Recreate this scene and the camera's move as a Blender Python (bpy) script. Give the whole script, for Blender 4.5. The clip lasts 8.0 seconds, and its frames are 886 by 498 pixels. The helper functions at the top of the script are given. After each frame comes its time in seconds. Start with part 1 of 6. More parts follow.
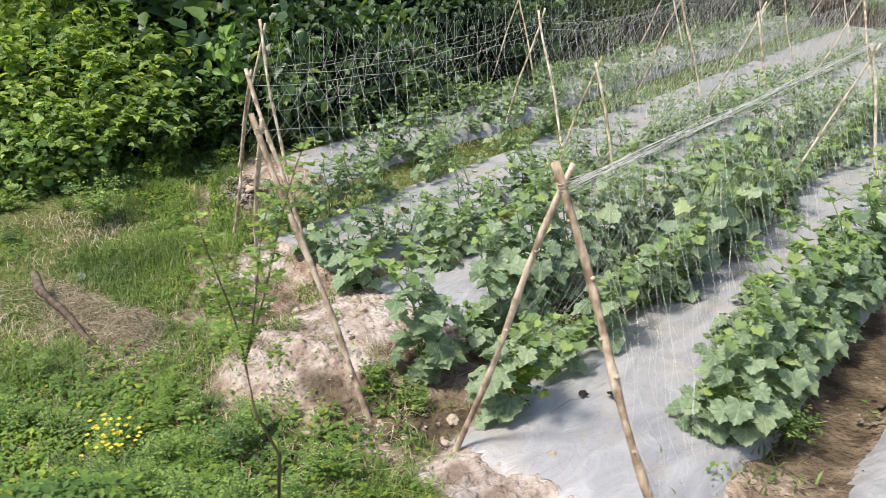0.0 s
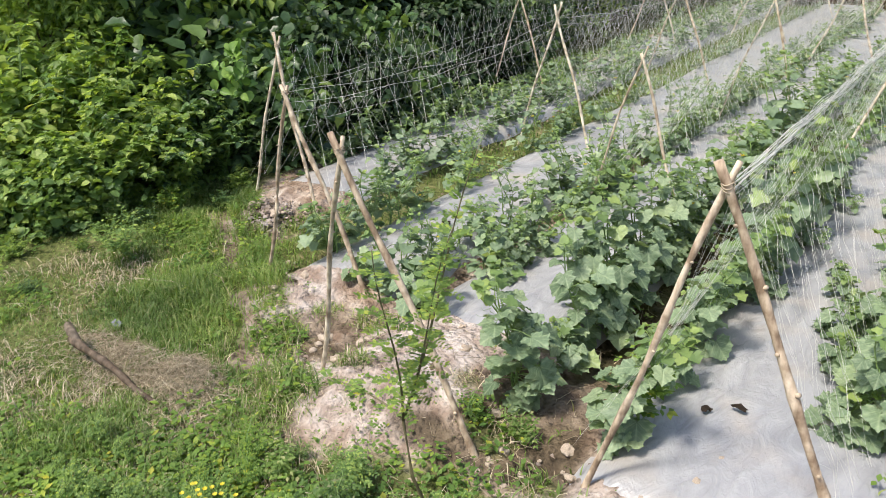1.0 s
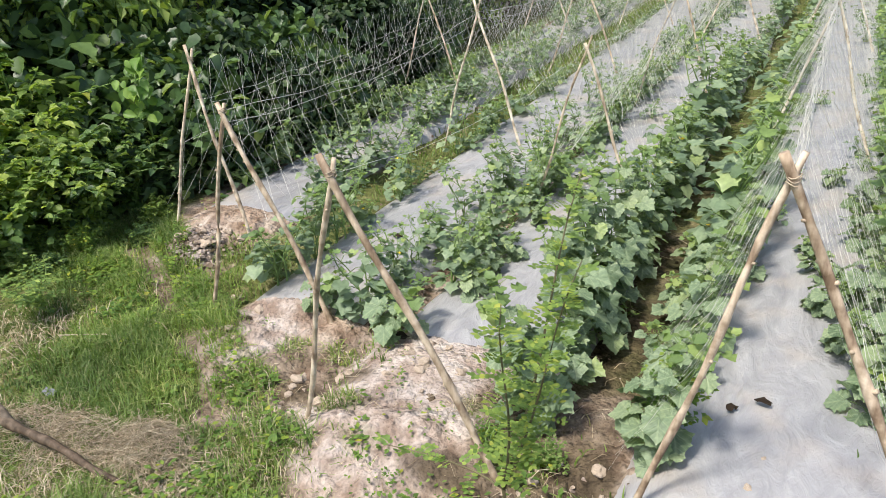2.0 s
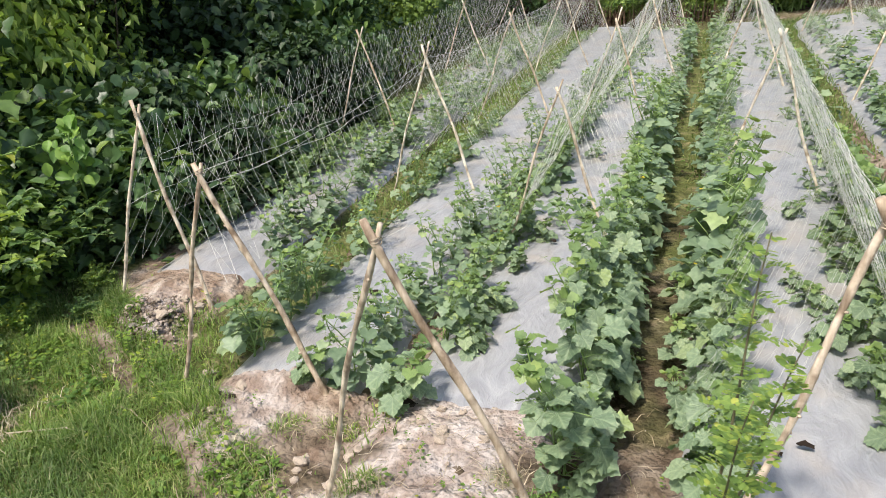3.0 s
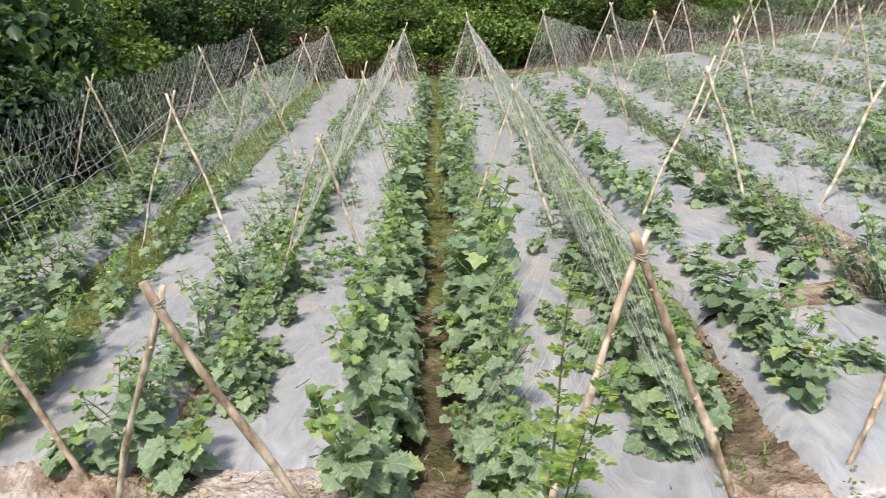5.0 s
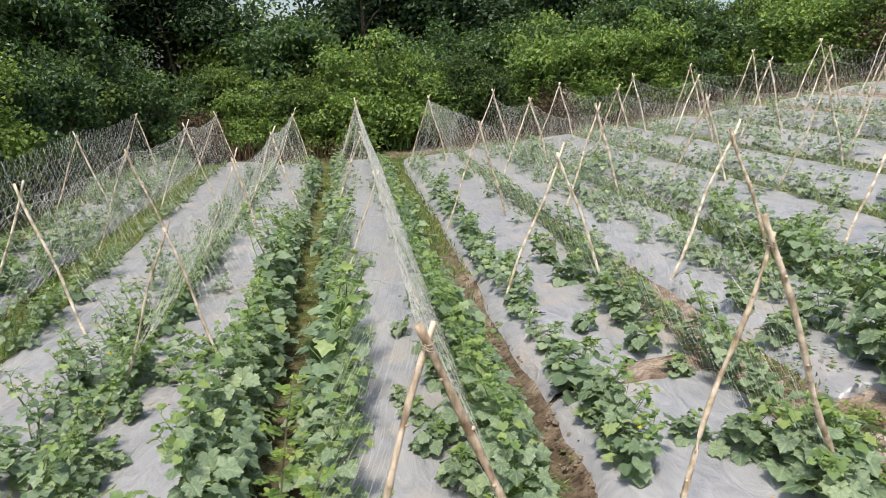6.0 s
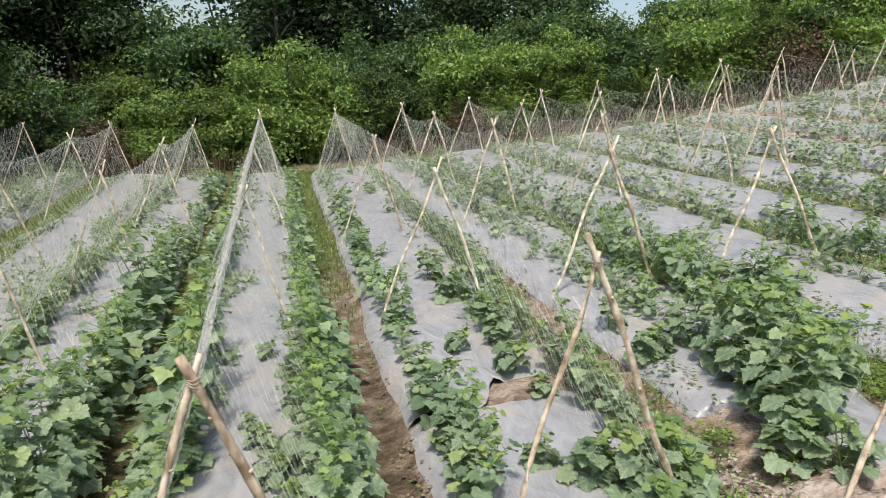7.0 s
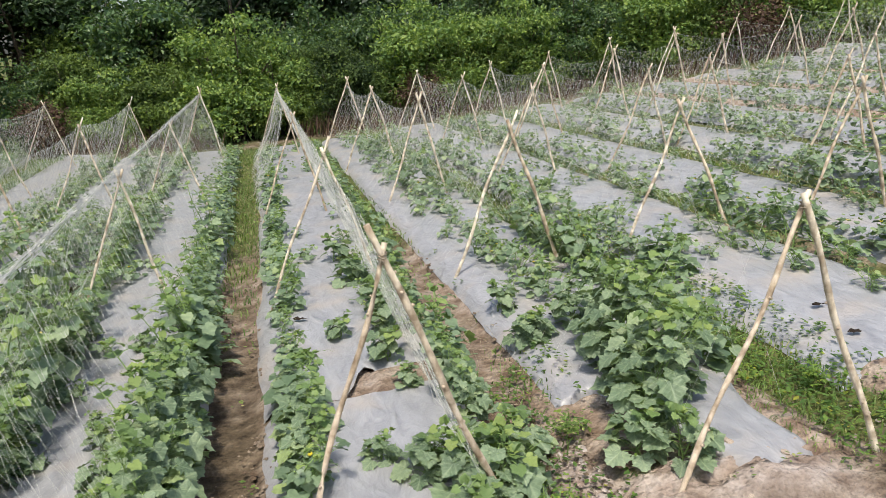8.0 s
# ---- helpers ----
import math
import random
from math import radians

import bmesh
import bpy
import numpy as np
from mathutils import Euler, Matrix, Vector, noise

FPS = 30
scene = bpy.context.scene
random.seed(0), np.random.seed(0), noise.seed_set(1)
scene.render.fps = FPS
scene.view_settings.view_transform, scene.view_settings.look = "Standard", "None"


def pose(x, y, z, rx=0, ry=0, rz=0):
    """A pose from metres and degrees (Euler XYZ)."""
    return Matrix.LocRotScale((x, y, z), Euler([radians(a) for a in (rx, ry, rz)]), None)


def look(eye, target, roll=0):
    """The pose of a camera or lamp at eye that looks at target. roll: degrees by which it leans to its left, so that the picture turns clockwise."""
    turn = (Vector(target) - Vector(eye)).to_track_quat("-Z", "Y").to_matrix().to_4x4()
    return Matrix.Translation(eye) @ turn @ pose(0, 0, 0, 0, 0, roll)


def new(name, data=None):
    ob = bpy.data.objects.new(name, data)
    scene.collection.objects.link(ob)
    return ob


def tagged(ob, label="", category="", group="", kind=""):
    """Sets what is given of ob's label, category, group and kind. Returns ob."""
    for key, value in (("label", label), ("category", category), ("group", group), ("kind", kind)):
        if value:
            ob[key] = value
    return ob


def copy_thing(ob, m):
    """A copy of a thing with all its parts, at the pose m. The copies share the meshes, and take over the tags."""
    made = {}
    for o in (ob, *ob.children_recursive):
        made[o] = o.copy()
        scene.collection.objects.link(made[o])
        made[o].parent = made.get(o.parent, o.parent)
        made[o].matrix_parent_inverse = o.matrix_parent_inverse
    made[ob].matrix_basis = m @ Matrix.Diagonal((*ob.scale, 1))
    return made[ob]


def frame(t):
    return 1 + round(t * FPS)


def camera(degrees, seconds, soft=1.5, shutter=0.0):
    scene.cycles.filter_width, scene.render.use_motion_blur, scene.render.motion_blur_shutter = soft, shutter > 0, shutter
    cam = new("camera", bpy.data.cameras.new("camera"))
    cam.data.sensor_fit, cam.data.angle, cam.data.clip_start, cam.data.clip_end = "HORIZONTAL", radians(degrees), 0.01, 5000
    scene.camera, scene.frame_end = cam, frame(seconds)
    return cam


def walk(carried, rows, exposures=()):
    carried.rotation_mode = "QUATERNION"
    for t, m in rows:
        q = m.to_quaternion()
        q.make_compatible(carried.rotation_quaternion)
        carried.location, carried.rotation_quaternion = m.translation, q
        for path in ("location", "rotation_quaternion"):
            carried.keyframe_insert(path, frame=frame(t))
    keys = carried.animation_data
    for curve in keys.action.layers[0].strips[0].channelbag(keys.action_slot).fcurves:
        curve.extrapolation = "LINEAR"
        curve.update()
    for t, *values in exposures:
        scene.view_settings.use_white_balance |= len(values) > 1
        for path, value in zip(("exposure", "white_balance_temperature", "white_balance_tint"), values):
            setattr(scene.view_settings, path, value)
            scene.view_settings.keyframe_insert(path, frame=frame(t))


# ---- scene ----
cam = camera(61.4, 8.0, soft=0.7, shutter=0.18)
PATH = [
    (0, (1.263, -2.13, 2.138), (0.096, -0.752, 1.278), 2.7),
    (0.5, (0.92, -2.271, 2.144), (-0.233, -0.881, 1.285), 1.1),
    (1, (0.62, -2.252, 2.049), (-0.485, -0.816, 1.203), -0.7),
    (1.2, (0.474, -2.226, 2.069), (-0.565, -0.744, 1.217), -3.9),
    (2.3, (-0.130, -2.257, 2.005), (-0.899, -0.624, 1.145), 0.0),
    (2.5, (-0.278, -2.302, 2.006), (-1.0, -0.645, 1.15), 0.9),
    (3, (-0.517, -2.228, 2.028), (-1.137, -0.489, 1.258), -2.5),
    (3.5, (-0.684, -2.257, 2.041), (-1.217, -0.473, 1.311), -1.2),
    (4, (-0.746, -2.277, 2.042), (-1.106, -0.441, 1.334), 0.8),
    (4.2, (-0.728, -2.28, 2.026), (-1.012, -0.424, 1.336), 1.6),
    (5.3, (-0.585, -2.236, 2.049), (-0.428, -0.343, 1.422), 1.0),
    (5.5, (-0.496, -2.252, 2.067), (-0.269, -0.347, 1.499), 1.3),
    (6, (-0.271, -2.301, 2.111), (-0.003, -0.372, 1.655), 1.4),
    (6.5, (-0.071, -2.256, 2.103), (0.317, -0.337, 1.696), 1.8),
    (7, (0.232, -2.182, 2.11), (0.679, -0.277, 1.695), 2.4),
    (7.5, (0.637, -2.166, 2.112), (1.126, -0.281, 1.656), 2.0),
    (8, (1.064, -2.15, 2.166), (1.537, -0.269, 1.681), 1.5),
]
walk(cam, [(t, look(eye, target, roll)) for t, eye, target, roll in PATH],
     exposures=[(0, 0.15), (1, 0.16), (2.5, 0.13), (4, 0.14), (5.5, -0.02), (6.5, -0.1), (8, -0.13)])

# ---- light ----
world = bpy.data.worlds.new("sky_world")
scene.world = world
world.use_nodes = True
wn = world.node_tree.nodes
sky = wn.new("ShaderNodeTexSky")
sky.sky_type, sky.sun_disc = "NISHITA", False
SUN_EL, SUN_AZ = 62.0, 203.0          # degrees; azimuth clockwise from +y
sky.sun_elevation, sky.sun_rotation = radians(SUN_EL), radians(SUN_AZ)
sky.air_density, sky.dust_density, sky.ozone_density = 1.0, 3.0, 1.0
wn["Background"].inputs["Strength"].default_value = 0.205
world.node_tree.links.new(sky.outputs["Color"], wn["Background"].inputs["Color"])
sun = new("sun", bpy.data.lights.new("sun", "SUN"))
sun.data.energy, sun.data.angle, sun.data.color = 4.2, radians(9.0), (1.0, 0.94, 0.84)
sd = Vector((math.sin(radians(SUN_AZ)) * math.cos(radians(SUN_EL)), math.cos(radians(SUN_AZ)) * math.cos(radians(SUN_EL)), math.sin(radians(SUN_EL))))
sun.matrix_world = look(sd * 60, (0, 0, 0))


# ---- materials ----
def material(name, rough=0.6, spec=0.4):
    m = bpy.data.materials.new(name)
    m.use_nodes = True
    b = m.node_tree.nodes["Principled BSDF"]
    b.inputs["Roughness"].default_value = rough
    b.inputs["Specular IOR Level"].default_value = spec
    return m, m.node_tree.nodes, m.node_tree.links, b


def ramp(nodes, stops):
    r = nodes.new("ShaderNodeValToRGB")
    e = r.color_ramp.elements
    while len(e) < len(stops):
        e.new(0.5)
    for el, (p, c) in zip(e, stops):
        el.position, el.color = p, (*c, 1)
    return r


def noise_tex(nodes, links, scale, detail=4.0, coord="Object", stretch=None, distort=0.0):
    tc = nodes.new("ShaderNodeTexCoord")
    t = nodes.new("ShaderNodeTexNoise")
    t.inputs["Scale"].default_value, t.inputs["Detail"].default_value, t.inputs["Distortion"].default_value = scale, detail, distort
    if stretch:
        mp = nodes.new("ShaderNodeMapping")
        mp.inputs["Scale"].default_value = stretch
        links.new(tc.outputs[coord], mp.inputs["Vector"])
        links.new(mp.outputs["Vector"], t.inputs["Vector"])
    else:
        links.new(tc.outputs[coord], t.inputs["Vector"])
    return t


def mixc(nodes, links, kind, fac, a, b):
    n = nodes.new("ShaderNodeMix")
    n.data_type, n.blend_type = "RGBA", kind
    for sock, v in ((n.inputs[0], fac), (n.inputs[6], a), (n.inputs[7], b)):
        if isinstance(v, (int, float)):
            sock.default_value = v
        elif isinstance(v, tuple):
            sock.default_value = (*v, 1)
        else:
            links.new(v, sock)
    return n.outputs[2]


def bump(nodes, links, b, height, strength, dist=0.01):
    n = nodes.new("ShaderNodeBump")
    n.inputs["Strength"].default_value, n.inputs["Distance"].default_value = strength, dist
    links.new(height, n.inputs["Height"])
    links.new(n.outputs["Normal"], b.inputs["Normal"])
    return n


def leaf_material(name, stops, rough=0.5, through_amount=0.3, vein_scale=26.0, spec=0.35):
    """Leaves vary from leaf to leaf and plant to plant, with mottling, and let some light through."""
    m, n, l, b = material(name, rough, spec)
    geo, info = n.new("ShaderNodeNewGeometry"), n.new("ShaderNodeObjectInfo")
    add = n.new("ShaderNodeMath")
    add.operation = "ADD"
    l.new(geo.outputs["Random Per Island"], add.inputs[0])
    l.new(info.outputs["Random"], add.inputs[1])
    wrap = n.new("ShaderNodeMath")
    wrap.operation = "FRACT"
    l.new(add.outputs[0], wrap.inputs[0])
    r = ramp(n, stops)
    l.new(wrap.outputs[0], r.inputs["Fac"])
    t = noise_tex(n, l, vein_scale, 3)
    tr = ramp(n, [(0.3, (0.72, 0.74, 0.7)), (0.7, (1.18, 1.14, 1.1))])
    l.new(t.outputs["Fac"], tr.inputs["Fac"])
    col = mixc(n, l, "MULTIPLY", 0.8, r.outputs["Color"], tr.outputs["Color"])
    l.new(col, b.inputs["Base Color"])
    bump(n, l, b, t.outputs["Fac"], 0.35, 0.004)
    tl = n.new("ShaderNodeBsdfTranslucent")
    warm = mixc(n, l, "MULTIPLY", 1.0, col, (1.5, 1.5, 0.7))
    l.new(warm, tl.inputs["Color"])
    ms = n.new("ShaderNodeMixShader")
    ms.inputs[0].default_value = through_amount
    l.new(b.outputs[0], ms.inputs[1])
    l.new(tl.outputs[0], ms.inputs[2])
    l.new(ms.outputs[0], n["Material Output"].inputs["Surface"])
    return m


CUKE_TONES = [(0.0, (0.11, 0.17, 0.095)), (0.35, (0.17, 0.245, 0.145)), (0.75, (0.235, 0.32, 0.198)), (0.93, (0.29, 0.37, 0.22)), (1.0, (0.32, 0.41, 0.16))]
CUKE = leaf_material("cucumber_leaf", CUKE_TONES, 0.46, 0.27, 30.0, 0.45)
CUKE_YOUNG = leaf_material("young_leaf", [(0.0, (0.14, 0.22, 0.085)), (0.6, (0.19, 0.285, 0.1)), (1.0, (0.29, 0.375, 0.12))], 0.5, 0.3)
BUSH = leaf_material("broad_leaf", [(0.0, (0.05, 0.1, 0.043)), (0.5, (0.097, 0.178, 0.07)), (0.85, (0.145, 0.245, 0.086)), (1.0, (0.24, 0.34, 0.095))], 0.42, 0.34, 12.0)
HEDGE = leaf_material("hedge_leaf", [(0.0, (0.07, 0.115, 0.05)), (0.5, (0.115, 0.18, 0.072)), (0.85, (0.155, 0.232, 0.084)), (1.0, (0.215, 0.295, 0.095))], 0.62, 0.34, 8.0, 0.2)
# Broad leaves with the shade of overhanging trees put into their green.
BROAD = leaf_material("dark_broad_leaf", [(0.0, (0.035, 0.072, 0.034)), (0.5, (0.075, 0.138, 0.056)), (0.85, (0.125, 0.21, 0.07)), (1.0, (0.22, 0.31, 0.085))], 0.4, 0.3, 9.0, 0.45)
VIVID = leaf_material("bright_vine_leaf", [(0.0, (0.1, 0.2, 0.05)), (0.6, (0.19, 0.33, 0.075)), (1.0, (0.3, 0.45, 0.1))], 0.45, 0.4, 9.0)
# Lighter leaf green with the sun's brightness already in the colour.
SUNLIT = leaf_material("sunlit_leaf", [(0.0, (0.13, 0.2, 0.06)), (0.5, (0.22, 0.33, 0.085)), (1.0, (0.36, 0.45, 0.12))], 0.5, 0.42, 8.0)
LIME = leaf_material("lime_leaf", [(0.0, (0.095, 0.165, 0.055)), (0.5, (0.17, 0.275, 0.08)), (1.0, (0.31, 0.4, 0.1))], 0.5, 0.32, 8.0)


def veined(mat):
    """Pale veins that fan out from the stalk of a single leaf."""
    n, l = mat.node_tree.nodes, mat.node_tree.links
    b = n["Principled BSDF"]
    old = b.inputs["Base Color"].links[0].from_socket
    tc, sep = n.new("ShaderNodeTexCoord"), n.new("ShaderNodeSeparateXYZ")
    l.new(tc.outputs["Object"], sep.inputs[0])

    def op(kind, a, b_=0.0, c_=0.0):
        m = n.new("ShaderNodeMath")
        m.operation = kind
        for sock, v in zip(m.inputs, (a, b_, c_)):
            if isinstance(v, float):
                sock.default_value = v
            else:
                l.new(v, sock)
        return m.outputs[0]

    ang = op("ARCTAN2", sep.outputs["X"], sep.outputs["Y"])
    fan = op("POWER", op("ABSOLUTE", op("COSINE", op("MULTIPLY", ang, 3.6))), 16.0)
    side = op("POWER", op("ABSOLUTE", op("SINE", op("MULTIPLY_ADD", sep.outputs["Y"], 17.0, op("MULTIPLY", op("ABSOLUTE", sep.outputs["X"]), -15.0)))), 12.0)
    vein = op("ADD", op("MULTIPLY", fan, 0.42), op("MULTIPLY", side, 0.16))
    c = mixc(n, l, "MIX", vein, old, (0.36, 0.44, 0.27))
    for sock in [k.to_socket for k in old.links if k.to_node != c.node]:
        l.new(c, sock)
    bp = b.inputs["Normal"].links[0].from_node
    hgt = op("SUBTRACT", bp.inputs["Height"].links[0].from_socket, op("MULTIPLY", vein, 1.5))
    l.new(hgt, bp.inputs["Height"])
    bp.inputs["Distance"].default_value = 0.012
    return mat


CUKE_NEAR = veined(leaf_material("cucumber_leaf_veined", CUKE_TONES, 0.46, 0.27, 5.0, 0.42))


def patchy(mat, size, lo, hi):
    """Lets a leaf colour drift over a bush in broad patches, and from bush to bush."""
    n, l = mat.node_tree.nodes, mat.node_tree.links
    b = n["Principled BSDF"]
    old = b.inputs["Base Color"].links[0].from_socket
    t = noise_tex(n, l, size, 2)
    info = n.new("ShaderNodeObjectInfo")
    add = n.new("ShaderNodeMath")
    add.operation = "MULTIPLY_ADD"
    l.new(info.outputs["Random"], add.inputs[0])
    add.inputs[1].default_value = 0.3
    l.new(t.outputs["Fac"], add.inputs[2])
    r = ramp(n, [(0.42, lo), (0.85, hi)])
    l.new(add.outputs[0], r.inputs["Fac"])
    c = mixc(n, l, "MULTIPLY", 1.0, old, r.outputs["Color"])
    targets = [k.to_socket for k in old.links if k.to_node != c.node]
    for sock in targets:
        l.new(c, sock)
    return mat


# Strong contrast paints shadowed gaps and sunlit masses into the hedge leaves.
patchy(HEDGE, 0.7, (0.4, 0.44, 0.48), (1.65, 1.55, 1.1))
patchy(BUSH, 0.8, (0.62, 0.64, 0.7), (1.35, 1.3, 1.1))
# Trees' own dark green; on the hollow's bushes it stands in for deep shade.
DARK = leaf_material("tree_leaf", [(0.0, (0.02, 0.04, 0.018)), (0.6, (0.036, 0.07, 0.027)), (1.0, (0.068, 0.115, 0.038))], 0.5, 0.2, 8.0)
GRASS = leaf_material("grass_blade", [(0.0, (0.115, 0.185, 0.044)), (0.5, (0.178, 0.265, 0.066)), (0.82, (0.245, 0.32, 0.1)), (1.0, (0.42, 0.39, 0.2))], 0.5, 0.32, 10.0)
patchy(GRASS, 1.7, (0.45, 0.55, 0.66), (1.1, 1.12, 1.0))
WEED = leaf_material("weed_leaf", [(0.0, (0.11, 0.2, 0.045)), (0.7, (0.18, 0.29, 0.06)), (0.95, (0.28, 0.37, 0.06)), (1.0, (0.42, 0.4, 0.06))], 0.5, 0.35, 30.0)
patchy(WEED, 1.9, (0.6, 0.68, 0.78), (1.2, 1.15, 1.0))
DRY = leaf_material("dry_straw", [(0.0, (0.22, 0.17, 0.11)), (0.5, (0.42, 0.35, 0.25)), (1.0, (0.62, 0.55, 0.43))], 0.8, 0.1, 30.0)
BRUSH = leaf_material("dry_brush", [(0.0, (0.05, 0.028, 0.02)), (0.6, (0.11, 0.065, 0.045)), (0.9, (0.2, 0.14, 0.09)), (1.0, (0.12, 0.15, 0.05))], 0.8, 0.1, 20.0)
FEATHER = leaf_material("feathery_leaf", [(0.0, (0.13, 0.215, 0.06)), (0.6, (0.21, 0.31, 0.08)), (0.9, (0.3, 0.39, 0.09)), (1.0, (0.42, 0.45, 0.1))], 0.5, 0.35, 30.0)
PETAL = leaf_material("yellow_petal", [(0.0, (0.62, 0.5, 0.03)), (1.0, (0.78, 0.66, 0.08))], 0.5, 0.3, 30.0)


def make_soil():
    m, n, l, b = material("soil_and_turf", 0.95, 0.15)
    big = noise_tex(n, l, 1.3, 6)
    mid = noise_tex(n, l, 7.0, 7)
    fine = noise_tex(n, l, 48.0, 4)
    dry = ramp(n, [(0.36, (0.2, 0.138, 0.097)), (0.5, (0.345, 0.262, 0.197)), (0.64, (0.465, 0.385, 0.312))])
    l.new(mid.outputs["Fac"], dry.inputs["Fac"])
    # Damp mud, darkened further to paint in shade from the overhanging plants.
    wet_shaded = ramp(n, [(0.34, (0.042, 0.034, 0.022)), (0.55, (0.1, 0.076, 0.046)), (0.75, (0.22, 0.165, 0.105))])
    l.new(mid.outputs["Fac"], wet_shaded.inputs["Fac"])
    turf = ramp(n, [(0.3, (0.085, 0.1, 0.03)), (0.55, (0.13, 0.145, 0.05)), (0.8, (0.3, 0.25, 0.14))])
    l.new(mid.outputs["Fac"], turf.inputs["Fac"])
    attr = n.new("ShaderNodeAttribute")
    attr.attribute_name = "cover"
    sep = n.new("ShaderNodeSeparateColor")
    l.new(attr.outputs["Color"], sep.inputs["Color"])
    sand = ramp(n, [(0.36, (0.27, 0.205, 0.165)), (0.5, (0.41, 0.345, 0.3)), (0.64, (0.53, 0.47, 0.43))])
    l.new(mid.outputs["Fac"], sand.inputs["Fac"])
    c0 = mixc(n, l, "MIX", sep.outputs["Blue"], dry.outputs["Color"], sand.outputs["Color"])
    c1 = mixc(n, l, "MIX", sep.outputs["Red"], c0, wet_shaded.outputs["Color"])
    thr = n.new("ShaderNodeMath")
    thr.operation = "ADD"
    l.new(sep.outputs["Green"], thr.inputs[0])
    l.new(big.outputs["Fac"], thr.inputs[1])
    tr = ramp(n, [(0.72, (0, 0, 0)), (0.98, (1, 1, 1))])
    l.new(thr.outputs[0], tr.inputs["Fac"])
    c2 = mixc(n, l, "MIX", tr.outputs["Color"], c1, turf.outputs["Color"])
    fr = ramp(n, [(0.3, (0.76, 0.74, 0.72)), (0.5, (0.98, 0.97, 0.96)), (0.75, (1.12, 1.12, 1.12))])
    l.new(fine.outputs["Fac"], fr.inputs["Fac"])
    l.new(mixc(n, l, "MULTIPLY", 0.7, c2, fr.outputs["Color"]), b.inputs["Base Color"])
    tc = n.new("ShaderNodeTexCoord")
    grit = n.new("ShaderNodeTexVoronoi")
    grit.inputs["Scale"].default_value = 26.0
    l.new(tc.outputs["Object"], grit.inputs["Vector"])
    hs = n.new("ShaderNodeMath")
    hs.operation = "MULTIPLY_ADD"
    l.new(mid.outputs["Fac"], hs.inputs[0])
    hs.inputs[1].default_value = 2.0
    l.new(fine.outputs["Fac"], hs.inputs[2])
    hg = n.new("ShaderNodeMath")
    hg.operation = "MULTIPLY_ADD"
    l.new(grit.outputs["Distance"], hg.inputs[0])
    hg.inputs[1].default_value = -1.0
    l.new(hs.outputs[0], hg.inputs[2])
    bump(n, l, b, hg.outputs[0], 0.8, 0.03)
    return m


def make_film():
    m, n, l, b = material("silver_mulch_film", 0.36, 0.6)
    wr = noise_tex(n, l, 4.0, 4, stretch=(1.9, 0.8, 1), distort=1.6)
    fine = noise_tex(n, l, 26.0, 4, stretch=(1.5, 0.9, 1), distort=0.6)
    dirt = noise_tex(n, l, 2.6, 6)
    r = ramp(n, [(0.25, (0.245, 0.246, 0.256)), (0.5, (0.32, 0.32, 0.33)), (0.8, (0.41, 0.41, 0.418))])
    l.new(wr.outputs["Fac"], r.inputs["Fac"])
    dr = ramp(n, [(0.5, (0, 0, 0)), (0.7, (1, 1, 1))])
    l.new(dirt.outputs["Fac"], dr.inputs["Fac"])
    dm = n.new("ShaderNodeMath")
    dm.operation = "MULTIPLY"
    l.new(dr.outputs["Color"], dm.inputs[0])
    dm.inputs[1].default_value = 0.75
    l.new(mixc(n, l, "MIX", dm.outputs[0], r.outputs["Color"], (0.41, 0.36, 0.31)), b.inputs["Base Color"])
    rr = n.new("ShaderNodeMapRange")
    rr.inputs["To Min"].default_value, rr.inputs["To Max"].default_value = 0.2, 0.5
    l.new(dirt.outputs["Fac"], rr.inputs["Value"])
    l.new(rr.outputs[0], b.inputs["Roughness"])
    hs = n.new("ShaderNodeMath")
    hs.operation = "MULTIPLY_ADD"
    l.new(wr.outputs["Fac"], hs.inputs[0])
    hs.inputs[1].default_value = 3.0
    l.new(fine.outputs["Fac"], hs.inputs[2])
    bump(n, l, b, hs.outputs[0], 0.5, 0.014)
    return m


def make_wood(name, dark, mid, light):
    m, n, l, b = material(name, 0.7, 0.3)
    g = noise_tex(n, l, 34.0, 6, stretch=(1, 1, 0.14))
    s = noise_tex(n, l, 15.0, 6)
    info = n.new("ShaderNodeObjectInfo")
    r = ramp(n, [(0.3, dark), (0.52, mid), (0.75, light)])
    l.new(g.outputs["Fac"], r.inputs["Fac"])
    t = ramp(n, [(0.0, (0.9, 0.83, 0.76)), (0.5, (1.02, 0.98, 0.94)), (1.0, (1.2, 1.22, 1.2))])
    l.new(info.outputs["Random"], t.inputs["Fac"])
    c = mixc(n, l, "MULTIPLY", 1.0, r.outputs["Color"], t.outputs["Color"])
    sr = ramp(n, [(0.38, (0.46, 0.4, 0.35)), (0.6, (1.15, 1.15, 1.15))])
    l.new(s.outputs["Fac"], sr.inputs["Fac"])
    l.new(mixc(n, l, "MULTIPLY", 0.85, c, sr.outputs["Color"]), b.inputs["Base Color"])
    bump(n, l, b, g.outputs["Fac"], 0.8, 0.008)
    return m


def plain(name, colour, rough=0.6, spec=0.4, amount=0.35, scale=20.0):
    m, n, l, b = material(name, rough, spec)
    t = noise_tex(n, l, scale, 5)
    r = ramp(n, [(0.3, tuple(c * (1 - amount) for c in colour)), (0.7, tuple(min(1, c * (1 + amount)) for c in colour))])
    l.new(t.outputs["Fac"], r.inputs["Fac"])
    l.new(r.outputs["Color"], b.inputs["Base Color"])
    bump(n, l, b, t.outputs["Fac"], 0.4, 0.005)
    return m


